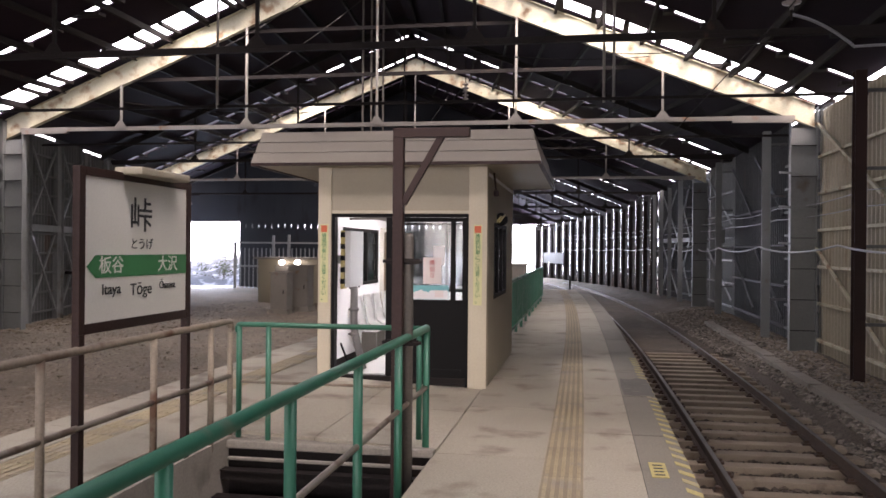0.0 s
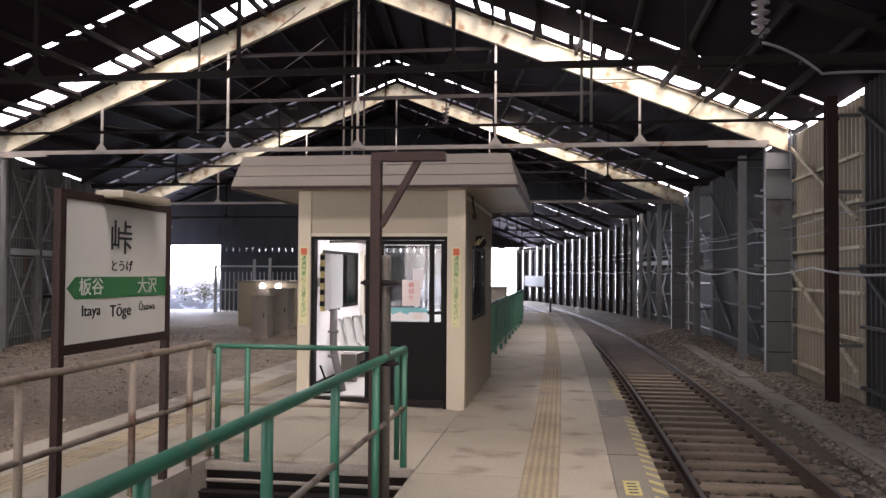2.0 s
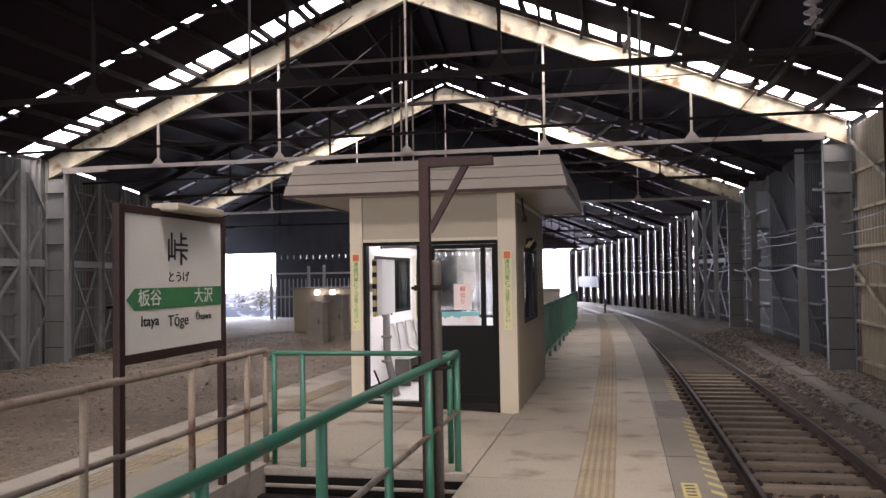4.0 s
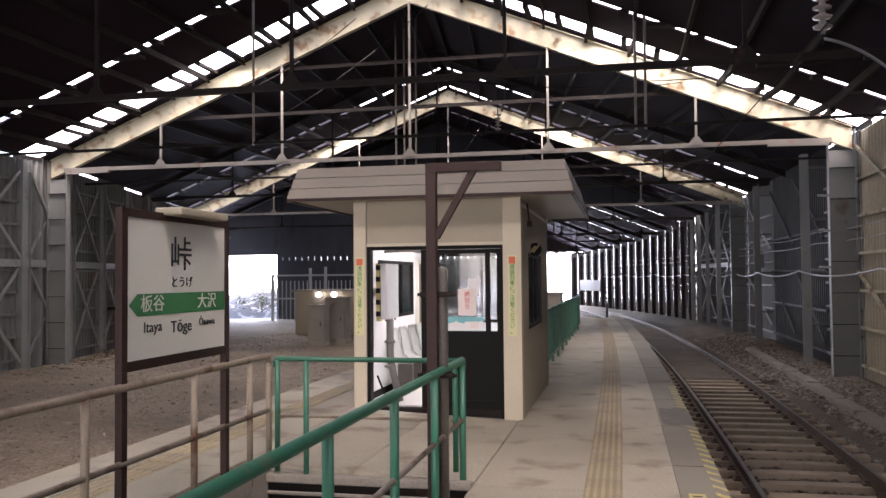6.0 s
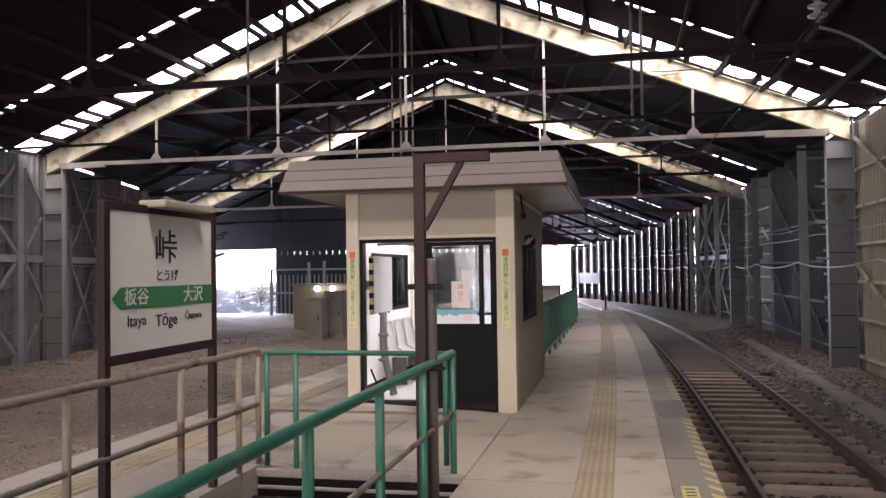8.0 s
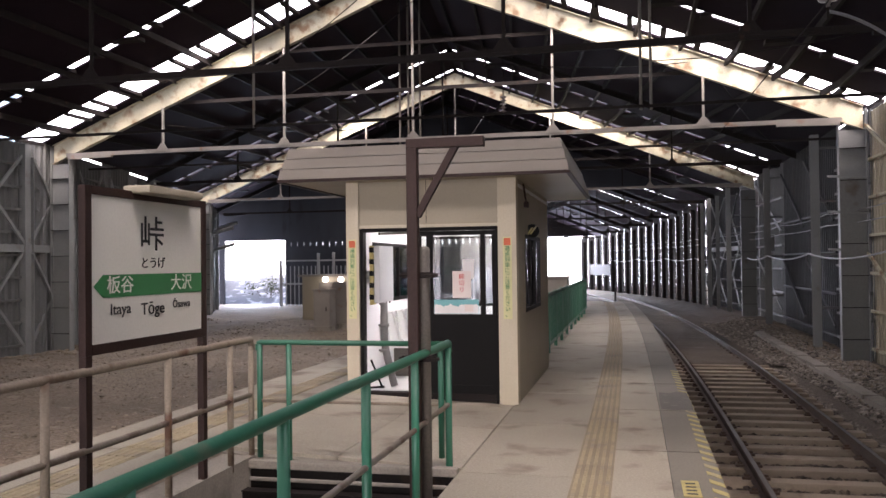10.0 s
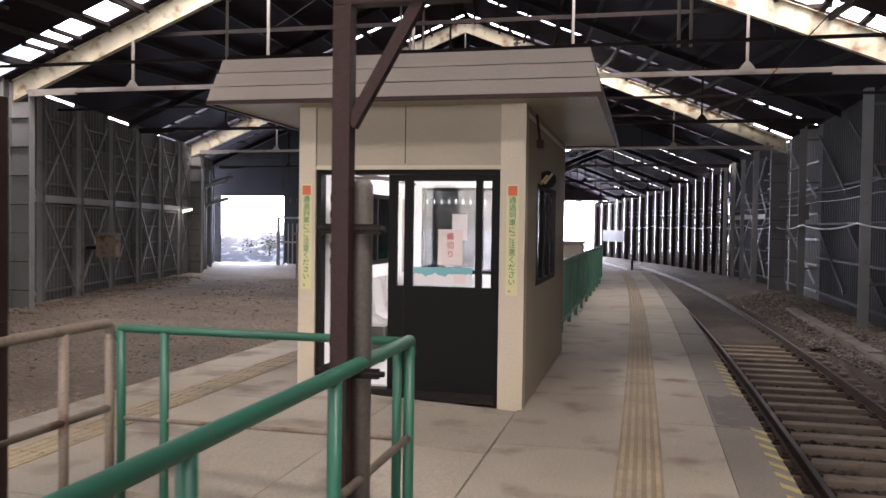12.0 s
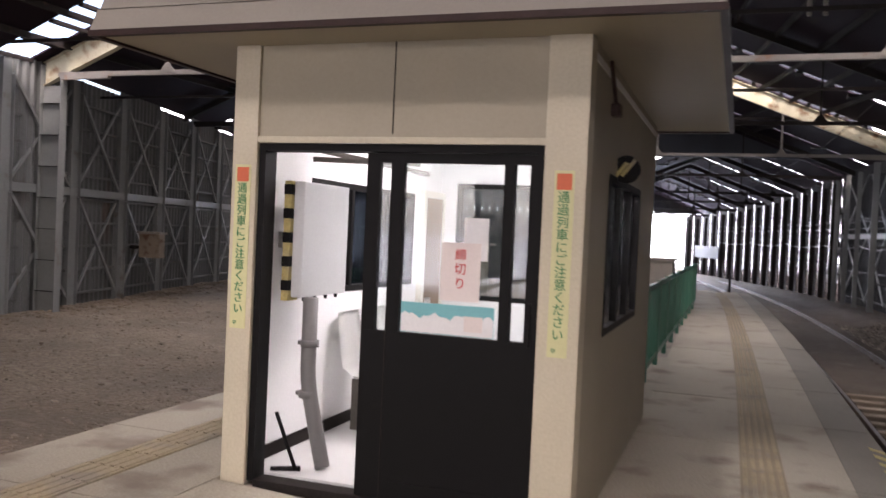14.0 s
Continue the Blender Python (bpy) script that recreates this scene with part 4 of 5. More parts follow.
def seat(x, y):
    c = thing("plastic_seat", "white moulded plastic bucket seat on the hut wall", "seat", "waiting seats", at=(x, y, 0.12))
    bm = B()
    rows = []
    for i in range(13):
        t = i / 12
        prof = [(0.42, 0.40), (0.30, 0.36), (0.16, 0.36), (0.06, 0.44), (0.03, 0.60), (0.0, 0.74), (-0.01, 0.82)]
        k = t * (len(prof) - 1)
        a = min(int(k), len(prof) - 2)
        f = k - a
        px, pz = (prof[a][q] * (1 - f) + prof[a + 1][q] * f for q in (0, 1))
        row = []
        for j in range(9):
            u = j / 8 * 2 - 1
            wdt = 0.21 * (1 - 0.25 * max(0, t - 0.6) / 0.4)
            row.append(bm.verts.new((x + px + 0.05 * u * u * (0.4 if t < 0.5 else 1), y + u * wdt, 0.12 + pz + 0.05 * u * u * (1 if t < 0.5 else 0.2))))
        rows.append(row)
    for a, b in zip(rows, rows[1:]):
        for j in range(8):
            bm.faces.new((a[j], a[j + 1], b[j + 1], b[j])).smooth = True
    bmesh.ops.solidify(bm, geom=list(bm.faces), thickness=0.012)
    part("shell", bm, M_plastic, c)
    part("bracket", B1(x + 0.1, x + 0.3, y - 0.03, y + 0.03, 0.115, 0.475), M_polegrey, c)
    return c


for k in range(4):
    seat(-2.97, 10.35 + k * 0.5)
tagged(part("wooden_board", B1(-2.998, -2.96, 11.90, 12.34, 0.12, 1.84), M_wood), "brown wooden board standing at the hut wall", "board")
tagged(part("board_frame", box(box(box(B(), -2.998, -2.95, 11.83, 11.90, 0.12, 1.90), -2.998, -2.95, 12.34, 12.39, 0.12, 1.90), -2.998, -2.95, 11.90, 12.34, 1.84, 1.90), M_white), "white frame round the brown board", "frame")
# Batten and area lamp are added out of sight to brighten the white room.
tube_lamp = thing("ceiling_light", "added unseen batten light with lit fluorescent tube", "lamp", at=(-2.05, 10.7, 2.4))
part("housing", B1(-2.12, -1.98, 10.1, 11.35, 2.42, 2.48), M_white, tube_lamp, bevel=0.006)
part("fluorescent_tube", tube(B(), [(-2.05, 10.12, 2.395), (-2.05, 11.33, 2.395)], 0.016, 12), M_tube, tube_lamp, "lit fluorescent tube")
daylight("hut_light", (-2.05, 10.7, 2.36), (-2.05, 10.7, 0), 0.3, 1.3, 14, (1, 0.99, 0.98))

# ---------------------------------------------------------------- railings
rail = thing("pit_railing", "glossy green tubular railing round the sunken pit", "railing", at=(-1.172, 5.85, 0))
RZ = 0.965
part("top_rail", tube(B(), corner_path([(-1.172, -6, RZ), (-1.172, 5.97, RZ), (-1.172, 5.985, 0.9)], 0.012), 0.03, 14), M_green, rail)
part("top_rail", tube(B(), corner_path([(-1.20, 5.93, RZ), (-2.725, 5.93, RZ), (-2.725, 5.93, 0.9)], 0.03), 0.021, 12), M_green, rail)
part("mid_rail", tube(B(), [(-1.172, -6, 0.50), (-1.172, 5.96, 0.50)], 0.018, 10), M_cream, rail, "worn bare mid rail")
part("mid_rail", tube(B(), [(-1.18, 5.93, 0.50), (-2.725, 5.93, 0.50)], 0.012, 10), M_cream, rail, "worn bare mid rail")
for y in (-4.6, -3.1, -1.6, -0.2, 1.78, 2.87, 3.95, 4.97, 5.97):
    part("post", tube(B(), [(-1.172, y, -0.45), (-1.172, y, RZ - 0.01)], 0.027, 12), M_green, rail)
for x, zb in ((-1.22, 0.1), (-1.42, -0.5), (-2.46, -0.5), (-2.71, 0.05)):
    part("post", tube(B(), [(x, 5.93, zb), (x, 5.93, RZ - 0.01)], 0.023, 12), M_green, rail)

crail = thing("platform_railing", "rust-flecked cream pipe railing along the old platform", "railing", at=(-2.80, 4, 0))
part("top_rail", tube(B(), corner_path([(-2.80, -6, 1.0), (-2.80, 5.95, 0.985), (-2.80, 5.97, 0.9)], 0.02), 0.026, 12), M_cream, crail, "rusty top rail")
part("mid_rail", tube(B(), [(-2.80, -6, 0.56), (-2.80, 5.96, 0.54)], 0.02, 10), M_cream, crail)
for y in (-4.8, -3.4, -2.0, -0.6, 0.9, 2.2, 3.52, 4.72, 5.6, 5.96):
    part("post", tube(B(), [(-2.80, y, 0.0), (-2.80, y, 0.985)], 0.024, 12), M_cream, crail)

# ---------------------------------------------------------------- station sign
SX = -2.80
sign = thing("station_sign", "white enamel station name board on dark brown posts", "sign", at=(SX, 4.55, 0))
part("board", B1(SX - 0.03, SX, 3.905, 5.165, 1.135, 2.0), M_white, sign, "white enamel name board")
part("board_frame", box(box(box(box(B(), SX - 0.035, SX + 0.012, 3.845, 3.905, 1.075, 2.05), SX - 0.035, SX + 0.012, 5.165, 5.225, 1.075, 2.05), SX - 0.035, SX + 0.012, 3.905, 5.165, 1.075, 1.135), SX - 0.035, SX + 0.012, 3.905, 5.165, 2.0, 2.05), M_brown, sign, "dark brown frame", 0.004)
for y in (3.875, 5.195):
    part("post", B1(SX - 0.035, SX + 0.012, y - 0.027, y + 0.027, 0.0, 1.075), M_brown, sign)
g = B()
ya, yb, za, zb = 3.93, 5.165, 1.40, 1.535
vs = [g.verts.new((SX + 0.002, y, z)) for y, z in ((ya, (za + zb) / 2), (ya + 0.09, za), (yb, za), (yb, zb), (ya + 0.09, zb))]
vb = [g.verts.new((SX + 0.004, v.co.y, v.co.z)) for v in vs]
g.faces.new(vb), g.faces.new(vs[::-1])
for q in range(5):
    g.faces.new((vs[q], vs[(q + 1) % 5], vb[(q + 1) % 5], vb[q]))
part("green_band", g, M_greensign, sign, "green arrow band")


def on_sign(text, size, y, z, mt, dx=0.005):
    return lettering("lettering", text, size, Matrix.Translation((SX + dx, y, z)) @ pose(0, 0, 0, 90, 0, 90) @ Matrix.Diagonal((1.0, 0.82, 1.0, 1.0)), mt, sign, depth=0.001)


on_sign("峠", 0.29, 4.535, 1.775, M_ink)
on_sign("とうげ", 0.095, 4.545, 1.60, M_ink)
on_sign("板谷", 0.138, 4.19, 1.467, M_white)
on_sign("大沢", 0.138, 4.89, 1.467, M_white)
on_sign("Itaya", 0.115, 4.19, 1.325, M_ink)
on_sign("Tōge", 0.13, 4.54, 1.31, M_ink)
on_sign("Ōsawa", 0.085, 4.89, 1.325, M_ink)
slamp = thing("sign_lamp", "grimy beige light fitting on top of the sign", "lamp", at=(SX + 0.1, 4.6, 2.05))
part("housing", B1(SX - 0.05, SX + 0.14, 4.30, 4.95, 2.035, 2.085), M_beige2, slamp, bevel=0.012)
part("bracket", B1(SX - 0.04, SX + 0.02, 4.55, 4.65, 2.035, 2.11), M_brown, slamp)

# ---------------------------------------------------------------- brown post by the railing
bp = thing("brown_post", "dark brown steel post with bracket arm and brace", "post", at=(-1.25, 5.1, 0))
part("shaft", B1(-1.268, -1.195, 5.16, 5.23, -0.5, 2.36), M_brown, bp, bevel=0.004)
part("arm", B1(-1.268, -0.735, 5.16, 5.23, 2.36, 2.425), M_brown, bp, bevel=0.004)
part("brace", beam(B(), (-1.20, 5.195, 1.90), (-0.93, 5.195, 2.37), 0.045, 0.045), M_brown, bp)
gp = thing("grey_pole", "galvanised grey pole with clamps beside a brown post", "pole", at=(-1.16, 5.14, 0))
part("shaft", lathe(B(), [(0.042, -0.5), (0.042, 1.65), (0.042, 1.675), (0.03, 1.695), (0.0, 1.70)], -1.183, 5.29, 18), M_polegrey, gp)
for z in (0.93, 1.5):
    part("clamp", B1(-1.33, -1.09, 5.232, 5.25, z - 0.02, z + 0.02), M_dark, gp)
    part("bolt", tube(B(), [(-1.35, 5.241, z), (-1.07, 5.241, z)], 0.012, 8), M_dark, gp)

# ---------------------------------------------------------------- green fence behind the hut
fence = thing("green_fence", "green slatted steel fence along the platform", "fence", at=(-1.3, 14, 0))
y, k = 12.9, 0
while y < 25.5:
    x, xn = -1.24 - 0.004 * (y - 12.9), -1.24 - 0.004 * (y - 11.5)
    part("post", B1(x - 0.03, x + 0.03, y - 0.03, y + 0.03, -0.02, 1.06), M_green, fence)
    for z in (0.15, 1.02):
        part("rail", beam(B(), (x, y, z), (xn, y + 1.4, z), 0.04, 0.05), M_green, fence)
    for j in range(1, 8):
        f = j / 8
        part("slat", beam(B(), (x + (xn - x) * f, y + 1.4 * f, 0.15), (x + (xn - x) * f, y + 1.4 * f, 1.02), 0.03, 0.012), M_green, fence)
    y += 1.4
bx = thing("platform_box", "grey equipment box standing behind a green fence", "box", at=(-2.2, 19, 0))
part("body", B1(-2.5, -1.7, 24.4, 25.2, 0.03, 1.12), M_chord, bx, bevel=0.02)
part("lid", B1(-2.55, -1.65, 24.35, 25.25, 1.12, 1.17), M_chord, bx)

# ---------------------------------------------------------------- yard things
def locker(x, y, w, d, h, z0, mt, label):
    c = thing("signal_cabinet", label, "cabinet", "yard cabinets", at=(x, y, z0))
    part("plinth", B1(x - w / 2 - 0.05, x + w / 2 + 0.05, y - d / 2 - 0.05, y + d / 2 + 0.05, z0 - 0.15, z0 + 0.18), M_conc, c)
    part("body", B1(x - w / 2, x + w / 2, y - d / 2, y + d / 2, z0 + 0.18, z0 + h), mt, c, bevel=0.02)
    part("door", B1(x - w / 2 + 0.05, x + w / 2 - 0.05, y - d / 2 - 0.02, y - d / 2 - 0.002, z0 + 0.25, z0 + h - 0.08), mt, c, bevel=0.006)
    part("handle", B1(x + w / 2 - 0.14, x + w / 2 - 0.11, y - d / 2 - 0.04, y - d / 2 - 0.02, z0 + h * 0.5, z0 + h * 0.5 + 0.15), M_dark, c)
    part("cap", B1(x - w / 2 - 0.04, x + w / 2 + 0.04, y - d / 2 - 0.05, y + d / 2 + 0.04, z0 + h, z0 + h + 0.04), mt, c)
    return c


locker(-10.37, 27.5, 0.60, 0.6, 1.42, -0.72, M_chord, "tall grey-brown signal cabinet on a concrete plinth")
locker(-10.18, 29.0, 0.72, 0.7, 1.64, -0.72, M_chord, "wide grey-brown signal cabinet on a concrete plinth")
hutlet = thing("relay_hut", "low pale relay hut with two lit lamps", "hut", at=(-12.2, 34, -0.7))
part("wall", B1(-13.45, -9.2, 33, 35.5, -0.8, 1.1), M_beige2, hutlet)
part("roof", B1(-13.6, -9.0, 32.8, 35.7, 1.1, 1.18), M_chord, hutlet)
part("door", B1(-12.7, -11.9, 32.96, 32.995, -0.7, 0.85), M_chord, hutlet)
for x in (-12.3, -11.63):
    lm = thing("lamp_globe", "small lit round lamp at the roof edge", "lamp", "relay hut lamps", at=(x, 32.8, 0.9))
    part("globe", lathe(B(), [(0.0, 0.87), (0.09, 0.89), (0.13, 0.98), (0.09, 1.07), (0.0, 1.09)], x, 32.7, 14), M_lampglow, lm, "lit globe")
    part("holder", B1(x - 0.04, x + 0.04, 32.74, 32.85, 1.05, 1.12), M_dark, lm)
wb = thing("wall_box", "rusty cream switch box on the shed wall", "box", at=(-16.3, 25, 0.3))
part("body", B1(-16.55, -15.85, 24.85, 25.1, 0.42, 1.10), M_cream, wb, bevel=0.02)
part("lid", B1(-16.6, -15.8, 24.8, 25.15, 1.10, 1.16), M_chord, wb)
part("bracket", B1(-16.95, -16.2, 24.94, 25.0, 0.65, 0.75), M_dark, wb)

# sloping bank seen through the west opening
def bank_z(x, y):
    return -1.3 + 2.5 * min(1, max(0, (y - 48.5) / 5)) * (0.75 + 0.3 * n2(x, y, 0.4)) - 0.8 * min(1, max(0, (y - 56) / 6)) + 0.1 * n2(x, y, 1.5)


structure("bank", grid_sheet(-40, -12, 48.2, 62, 0.5, bank_z), mat("thawing_bank", (0.32, 0.34, 0.36), (0.2, 0.2, 0.19), 1.5, 0.9, bump=0.8, stain=(0.75, 0.76, 0.78), amount=0.75, fine=12), "thawing grey bank outside the shed opening")
wl = thing("wall_light", "slim lit fluorescent batten slanting on the shed wall", "lamp", at=(-19.3, 34.6, 2.0))
part("housing", beam(B(), (wall_w(34) + 0.35, 34.0, 2.05), (wall_w(35.4) + 0.35, 35.4, 2.15), 0.12, 0.06), M_white, wl)
part("fluorescent_tube", tube(B(), [(wall_w(34) + 0.38, 34.05, 1.99), (wall_w(35.4) + 0.38, 35.35, 2.09)], 0.035, 8), M_lampglow, wl, "lit fluorescent tube")
part("bracket", beam(B(), (wall_w(34.7) - 0.1, 34.7, 2.12), (wall_w(34.7) + 0.38, 34.7, 2.12), 0.04, 0.04), M_grey, wl)
# pipes and lockers against the far west wall
for k, (y, h) in enumerate(((38.2, 3.2), (39.0, 2.4), (41.2, 3.6))):
    tagged(part("wall_pipe", tube(B(), corner_path([(wall_w(y) + 0.4, y, -0.8), (wall_w(y) + 0.4, y, h), (wall_w(y) + 1.6, y, h + 0.3)], 0.3), 0.09, 10), M_grey), "stout grey pipe up the shed wall", "pipe", "wall pipes")

# scrub and snow-bright bank outside the west opening
random.seed(7)
for k in range(6):
    bx0, by0 = -24.5 + k * 1.1, 52 + random.uniform(-1, 3)
    bush = thing("shrub", "pale leafless shrub outside the shed opening", "shrub", "shrubs outside", at=(bx0, by0, -1.25))
    tw, lf = B(), B()
    for j in range(14):
        a, r, h = random.uniform(0, 6.28), random.uniform(0.2, 1.0), random.uniform(0.8, 2.0)
        tip = (bx0 + r * math.cos(a), by0 + r * math.sin(a), -1.25 + h)
        tube(tw, [(bx0, by0, -1.3), tip], [0.03, 0.006], 5)
        for q in range(10):
            c = Vector(tip) + Vector((random.gauss(0, 0.2), random.gauss(0, 0.2), random.gauss(0, 0.2)))
            d1, d2 = Vector((random.gauss(0, 1), random.gauss(0, 1), random.gauss(0, 1))).normalized() * 0.09, Vector((random.gauss(0, 1), random.gauss(0, 1), random.gauss(0, 1))).normalized() * 0.05
            lf.faces.new([lf.verts.new(c + v) for v in (-d1, d2, d1, -d2)])
    part("twigs", tw, M_twig, bush)
    part("leaves", lf, M_leaf, bush)

# ---------------------------------------------------------------- overhead: insulators, wires, pipes
def insulator(x, y, z):
    t = thing("insulator", "ribbed porcelain insulator hanging from the roof steel", "insulator", "insulators", at=(x, y, z))
    prof = [(0.02, z)]
    for k in range(5):
        zz = z + 0.06 + k * 0.11
        prof += [(0.03, zz), (0.10, zz + 0.01), (0.105, zz + 0.03), (0.04, zz + 0.06)]
    part("discs", lathe(B(), prof, x, y, 18), M_porc, t, "brown-grey porcelain discs")
    part("rod", tube(B(), [(x, y, z - 0.12), (x, y, roof_z(x, y) - 0.15)], 0.014, 8), M_dark, t)
    return t


insulator(2.35, 9.6, 4.35)
insulator(-3.6, 25.0, 6.1)


def cable(pts, r, mt, label, group, sag=0.12):
    bm = B()
    out = []
    for a, b in zip(pts, pts[1:]):
        for i in range(8):
            f = i / 8
            p = Vector(a).lerp(Vector(b), f)
            p.z -= sag * 4 * f * (1 - f)
            out.append(p)
    out.append(Vector(pts[-1]))
    tube(bm, out, r, 6)
    return tagged(part("cable", bm, mt), label, "cable", group)


posts = [2.2, 9.8, 16.2, 23.5, 30.6, 37.5, 42.6, 48, 54, 60, 66]
cable([(wall_e(y) - 0.25 - (0.4 if y < 37 else 0), y, 1.72) for y in posts], 0.022, M_cable, "pale grey cable sagging along the shed wall", "wall cables", 0.14)
cable([(wall_e(y) - 0.2, y, 2.45) for y in posts], 0.014, M_cable, "thin grey cable along the shed wall", "wall cables", 0.05)
cable([(wall_e(y) - 0.2, y, 2.75) for y in posts], 0.012, M_cable, "thin grey cable along the shed wall", "wall cables", 0.08)
cable([(TRACK - bend(y), y, 4.35) for y in (-12, 9.6, 30, 48, 62)], 0.009, M_dark, "taut dark contact wire above the track", "overhead wires", 0.02)
cable([(2.35, 9.6, 4.3), (3.2, 10.2, 4.05), (5.2, 11, 4.1)], 0.018, M_cable, "pale bent feeder arm beside an insulator", "overhead wires", -0.06)
for x, y in ((-6.3, 23.0), (-6.05, 23.0), (-5.75, 23.2), (-8.0, 17.0), (0.4, 17.2), (0.6, 17.2)):
    tagged(part("drop_pipe", tube(B(), [(x, y, EAVE - 0.1), (x, y, roof_z(x, y) + 0.02)], 0.03, 8), M_chord), "slim grey steel drop rod under the roof", "rod", "drop rods")
for y in (17.0, 23.1):
    tagged(part("tie_rod", beam(B(), (wall_w(y) - 0.12, y, EAVE - 0.06), (wall_e(y) + 0.12, y, EAVE - 0.06), 0.05, 0.06), M_dark), "thin dark steel tie across the shed", "tie", "roof ties")

for k, (xa, ya, za, xb, yb, zb) in enumerate(((-9.5, 19.9, 6.6, -6.5, 19.9, 8.3), (-3.0, 12.3, 4.8, 1.5, 20.0, 6.2), (0.5, 20.0, 6.3, 4.4, 12.4, 4.9), (-8.5, 20.1, 6.0, -4.4, 19.0, 8.2), (2.3, 20.1, 5.6, 4.9, 28, 4.9), (-12, 20.1, 5.4, -9, 27, 6.2), (-6.2, 28.3, 5, -6.0, 36.4, 8.4))):
    cable([(xa, ya, za), (xb, yb, zb)], 0.012, M_dark, "slack dark wire among the roof steel", "roof wires", 0.15)
# feeder gear on the frames: short stand-off pipes on the east columns
for y in (20.3, 36.6):
    for z in (1.75, 2.6, 3.4):
        tagged(part("cable_bracket", beam(B(), (wall_e(y) - 0.02, y - 0.12, z), (wall_e(y) - 0.85, y - 0.12, z + 0.05), 0.04, 0.05), M_grey), "small grey cable bracket on a shed column", "bracket", "cable brackets")
# junction box and conduit down the slatted posts
jb = thing("junction_box", "grey junction box with conduit on a wall post", "box", at=(wall_e(32.6) - 0.25, 32.6, 2.0))
part("body", B1(wall_e(32.6) - 0.35, wall_e(32.6) - 0.1, 32.4, 32.8, 1.9, 2.5), M_grey, jb, bevel=0.015)
part("conduit", tube(B(), [(wall_e(32.6) - 0.2, 32.6, -0.95), (wall_e(32.6) - 0.2, 32.6, 1.9)], 0.025, 8), M_grey, jb)
# litter and rubble at the foot of the walls
verts, faces = [], []
for k in range(2600):
    east = rng.random() < 0.7
    y = rng.uniform(12, 34)
    x = wall_e(y) - 0.1 - abs(rng.normal(0, 0.5)) if east else wall_w(y) + 0.1 + abs(rng.normal(0, 0.7))
    sc = rng.uniform(0.02, 0.07)
    z, b0 = (bed_z(x, y) if east else yard_z(x, y)) + sc * 0.3, len(verts)
    for v in iv:
        j = 1 + 0.4 * math.sin(5 * v.x + 6 * v.z + k)
        verts.append((x + v.x * sc * j, y + v.y * sc * j * 1.5, z + v.z * sc * 0.5))
    faces += [[b0 + i for i in f] for f in idx]
me = bpy.data.meshes.new("rubble")
me.from_pydata(verts, [], faces)
me.materials.append(bpy.data.materials["trodden_dirt"])
tagged(new("rubble", me), "dry leaves and rubble along the wall foot", "rubble", kind="stuff")

# ---------------------------------------------------------------- paving pieces
paving = platform


def piece(name, quad, dz, mt, parent, bevel=0.0):
    o = new(name, mesh_of(name, prism(B(), quad, dz), mt))
    o.parent = parent
    return o


def lane(name, xa, xb, y0, y1, step, mt, z=0.0, gap=0.002, joint=0.009, jitter=0.002):
    y = y0
    while y < y1 - 0.01:
        b = min(y + step, y1)
        dz = random.uniform(-jitter, jitter)
        piece(name, [(xa + gap - bend(y), y + joint, z + dz), (xb - gap - bend(y), y + joint, z + dz), (xb - gap - bend(b), b - joint, z + dz), (xa + gap - bend(b), b - joint, z + dz)], 0.06, mt, paving)
        y = b


lane("paving_slab", -1.085, -0.231, -3.98, 33.9, 1.98, M_slab)
lane("paving_slab", 0.051, 0.47, -3.0, 33.9, 1.98, M_slab)
lane("coping_slab", 0.47, EDGE, -3.0, 33.9, 1.98, M_coping)
M_tilebase = mat("dusty_tile_ground", (0.33, 0.265, 0.17), (0.28, 0.23, 0.16), 3, 0.85, stain=(0.2, 0.17, 0.13), amount=0.4, spread=0.08)
tile = B()
box(tile, -0.143, 0.143, -0.148, 0.148, -0.05, 0.0)
for k in range(5):
    for q in range(6):
        x, y = -0.112 + 0.056 * k, -0.122 + 0.049 * q
        box(tile, x - 0.013, x + 0.013, y - 0.015, y + 0.015, 0.0, 0.006)
tile_me = mesh_of("tactile_tile", tile, M_tilebase)
tile_me.materials.append(M_tact)
for k, face in enumerate(tile_me.polygons):
    face.material_index = 1 if k > 5 else 0
for i in range(121):
    y = -2.85 + 0.3 * i
    o = new("tactile_tile", tile_me)
    o.matrix_basis = pose(-0.09 - bend(y), y, 0.001, 0, 0, heading(y))
    o.parent = paving
tile2 = mesh_of("tactile_tile", box(box(box(box(box(B(), -0.143, 0.143, -0.148, 0.148, -0.05, 0.0), -0.12, -0.09, -0.14, 0.14, 0, 0.005), -0.05, -0.02, -0.14, 0.14, 0, 0.005), 0.02, 0.05, -0.14, 0.14, 0, 0.005), 0.09, 0.12, -0.14, 0.14, 0, 0.005), M_tact)
for i in range(50):
    y = 1.2 + 0.3 * i
    o = new("tactile_tile", tile2)
    o.matrix_basis = pose(-3.72, y, 0.107 if y > 5.9 else 0.10)
    o.parent = west
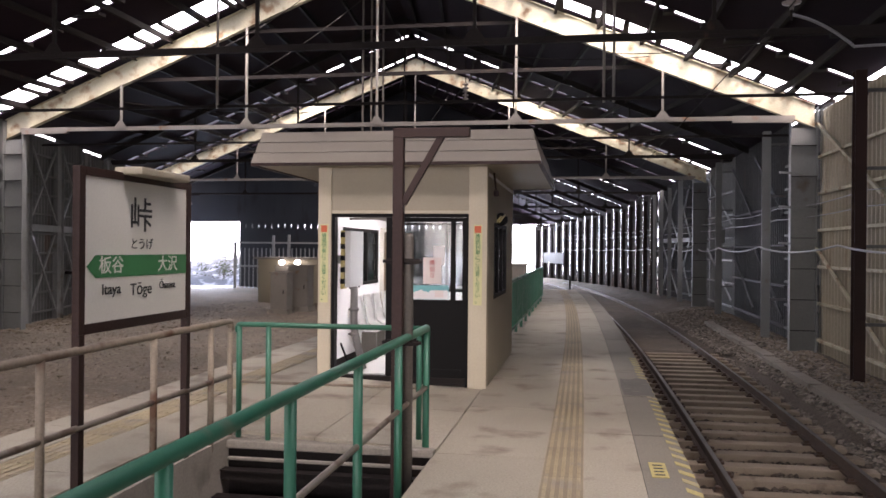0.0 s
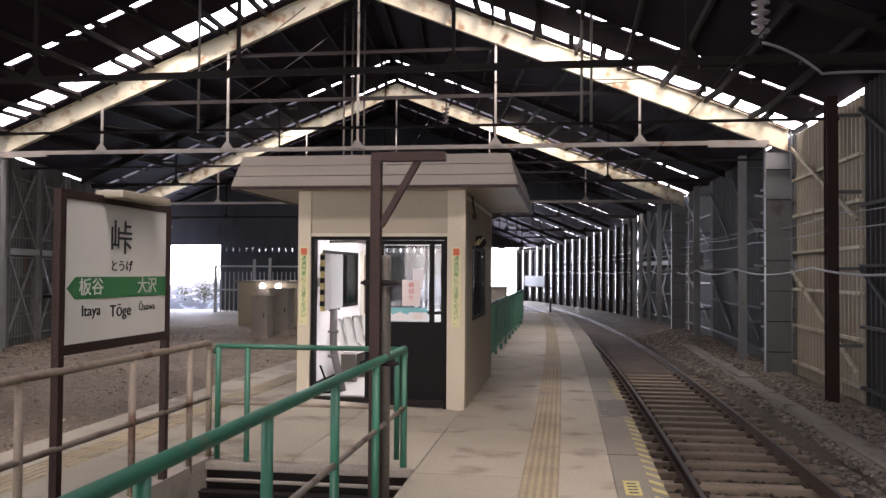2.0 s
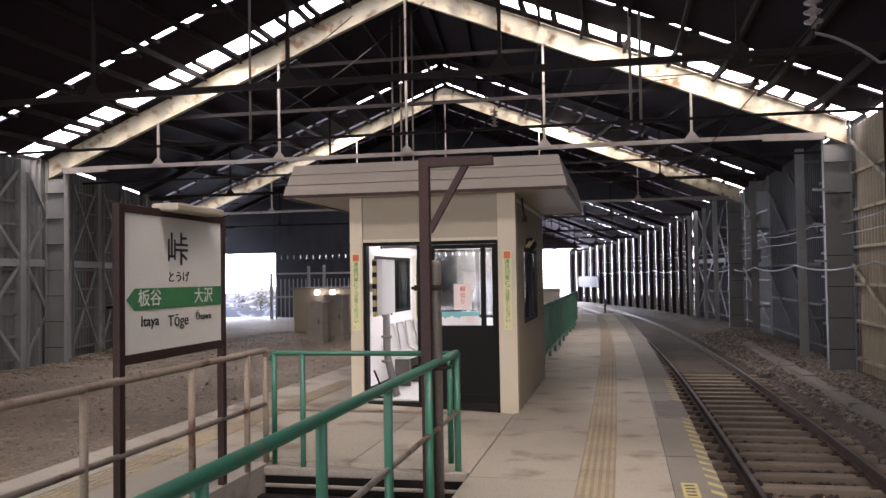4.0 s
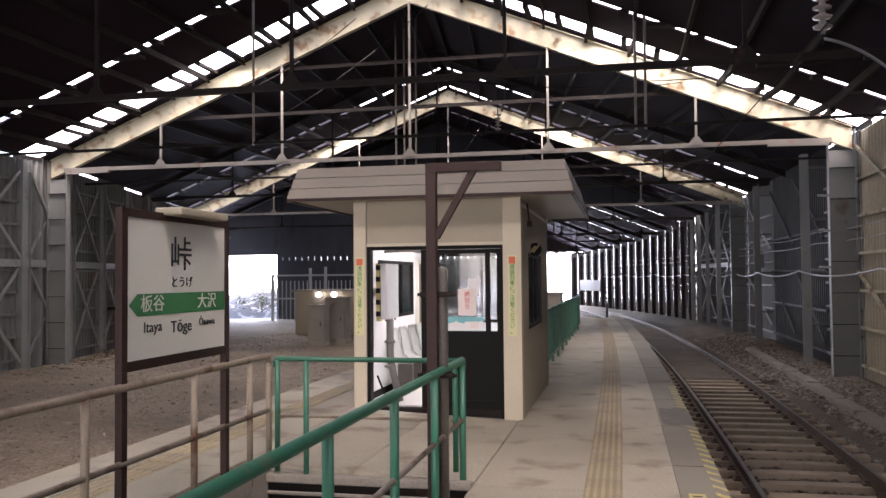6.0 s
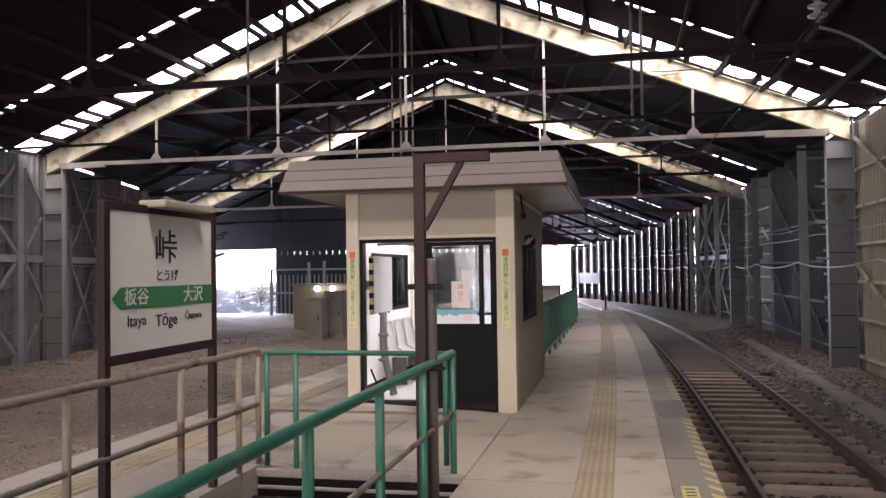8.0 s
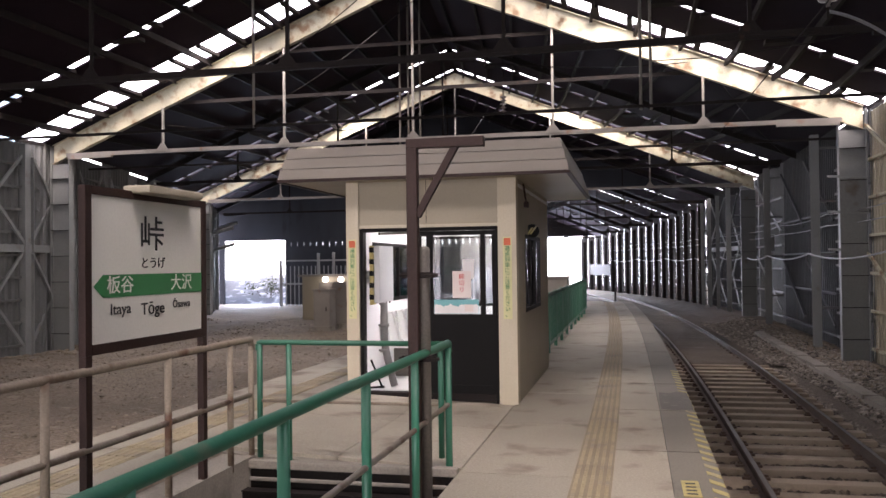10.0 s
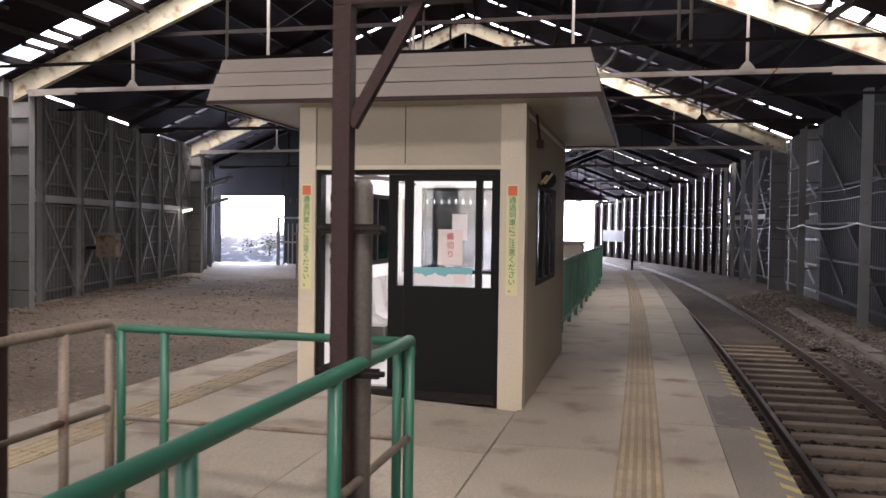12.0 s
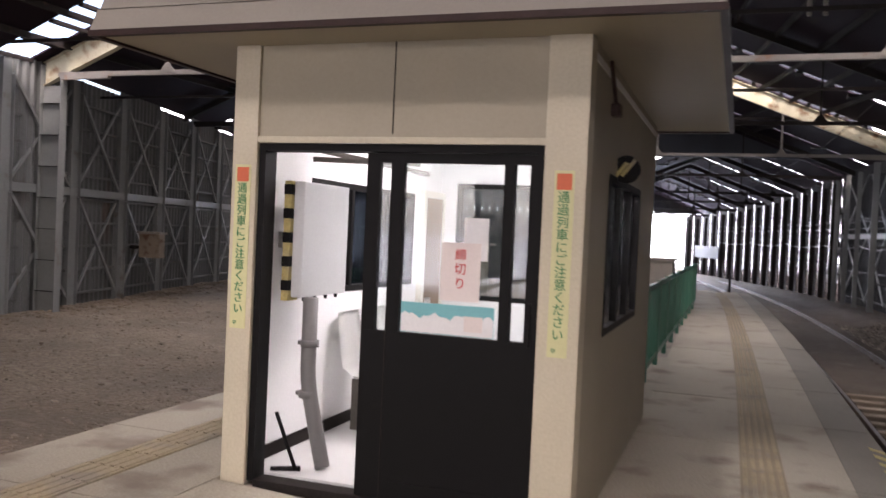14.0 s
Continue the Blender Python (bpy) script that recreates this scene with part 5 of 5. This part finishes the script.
# slabs of the western half
for y0, y1 in [(6.03, 7.6), (7.6, 8.95), (12.6, 14.5), (14.5, 16.5)]:
    for xa, xb in ((-2.1, -1.092), (-3.05, -2.1)):
        piece("paving_slab", [(xa + 0.004, y0 + 0.004, slope_z(xa)), (xb - 0.004, y0 + 0.004, slope_z(xb)), (xb - 0.004, y1 - 0.004, slope_z(xb)), (xa + 0.004, y1 - 0.004, slope_z(xa))], 0.05, M_slab, west)
for i in range(16):
    y0, y1 = -2 + i * 1.3, -2 + (i + 1) * 1.3
    for xa, xb in ((-3.56, -3.05), (-4.40, -3.88)):
        piece("paving_slab", [(xa + 0.004, y0 + 0.004, 0.1), (xb - 0.004, y0 + 0.004, 0.1), (xb - 0.004, y1 - 0.004, 0.1), (xa + 0.004, y1 - 0.004, 0.1)], 0.05, M_slab, west)
    piece("paving_slab", [(-3.876, y0, 0.096), (-3.564, y0, 0.096), (-3.564, y1, 0.096), (-3.876, y1, 0.096)], 0.05, M_slab, west)
# hatched warning edge and the small yellow label on the coping
for i in range(42):
    y = 2.2 + i * 0.24
    piece("yellow_hatch", [(EDGE - 0.10 - bend(y), y + 0.12, 0.004), (EDGE - 0.004 - bend(y), y, 0.004), (EDGE - 0.004 - bend(y), y + 0.10, 0.004), (EDGE - 0.10 - bend(y), y + 0.22, 0.004)], 0.003, M_yellow, paving)
lab = tagged(part("edge_label", B1(0.53, 0.65, 5.52, 5.94, 0.002, 0.006), M_yellow), "small yellow label on the platform coping", "label")
for k in range(4):
    part("text_bar", B1(0.555, 0.625, 5.57 + k * 0.09, 5.60 + k * 0.09, 0.0062, 0.0075), M_ink, lab)

M_patch = mat("dark_patch", (0.18, 0.16, 0.14), (0.15, 0.135, 0.118), 8, 0.9, stain=(0.24, 0.22, 0.19), amount=0.5)
bm = B()
ring = [(0.49, 8.95), (0.60, 8.88), (0.72, 8.93), (0.82, 8.9), (0.825, 9.5), (0.815, 10.1), (0.70, 10.18), (0.62, 10.05), (0.50, 10.12), (0.485, 9.5)]
bm.faces.new([bm.verts.new((x - bend(y), y, 0.0045)) for x, y in ring])
tagged(part("repair_patch", bm, M_patch), "dark worn repair patch on the platform coping", "patch", kind="structure")
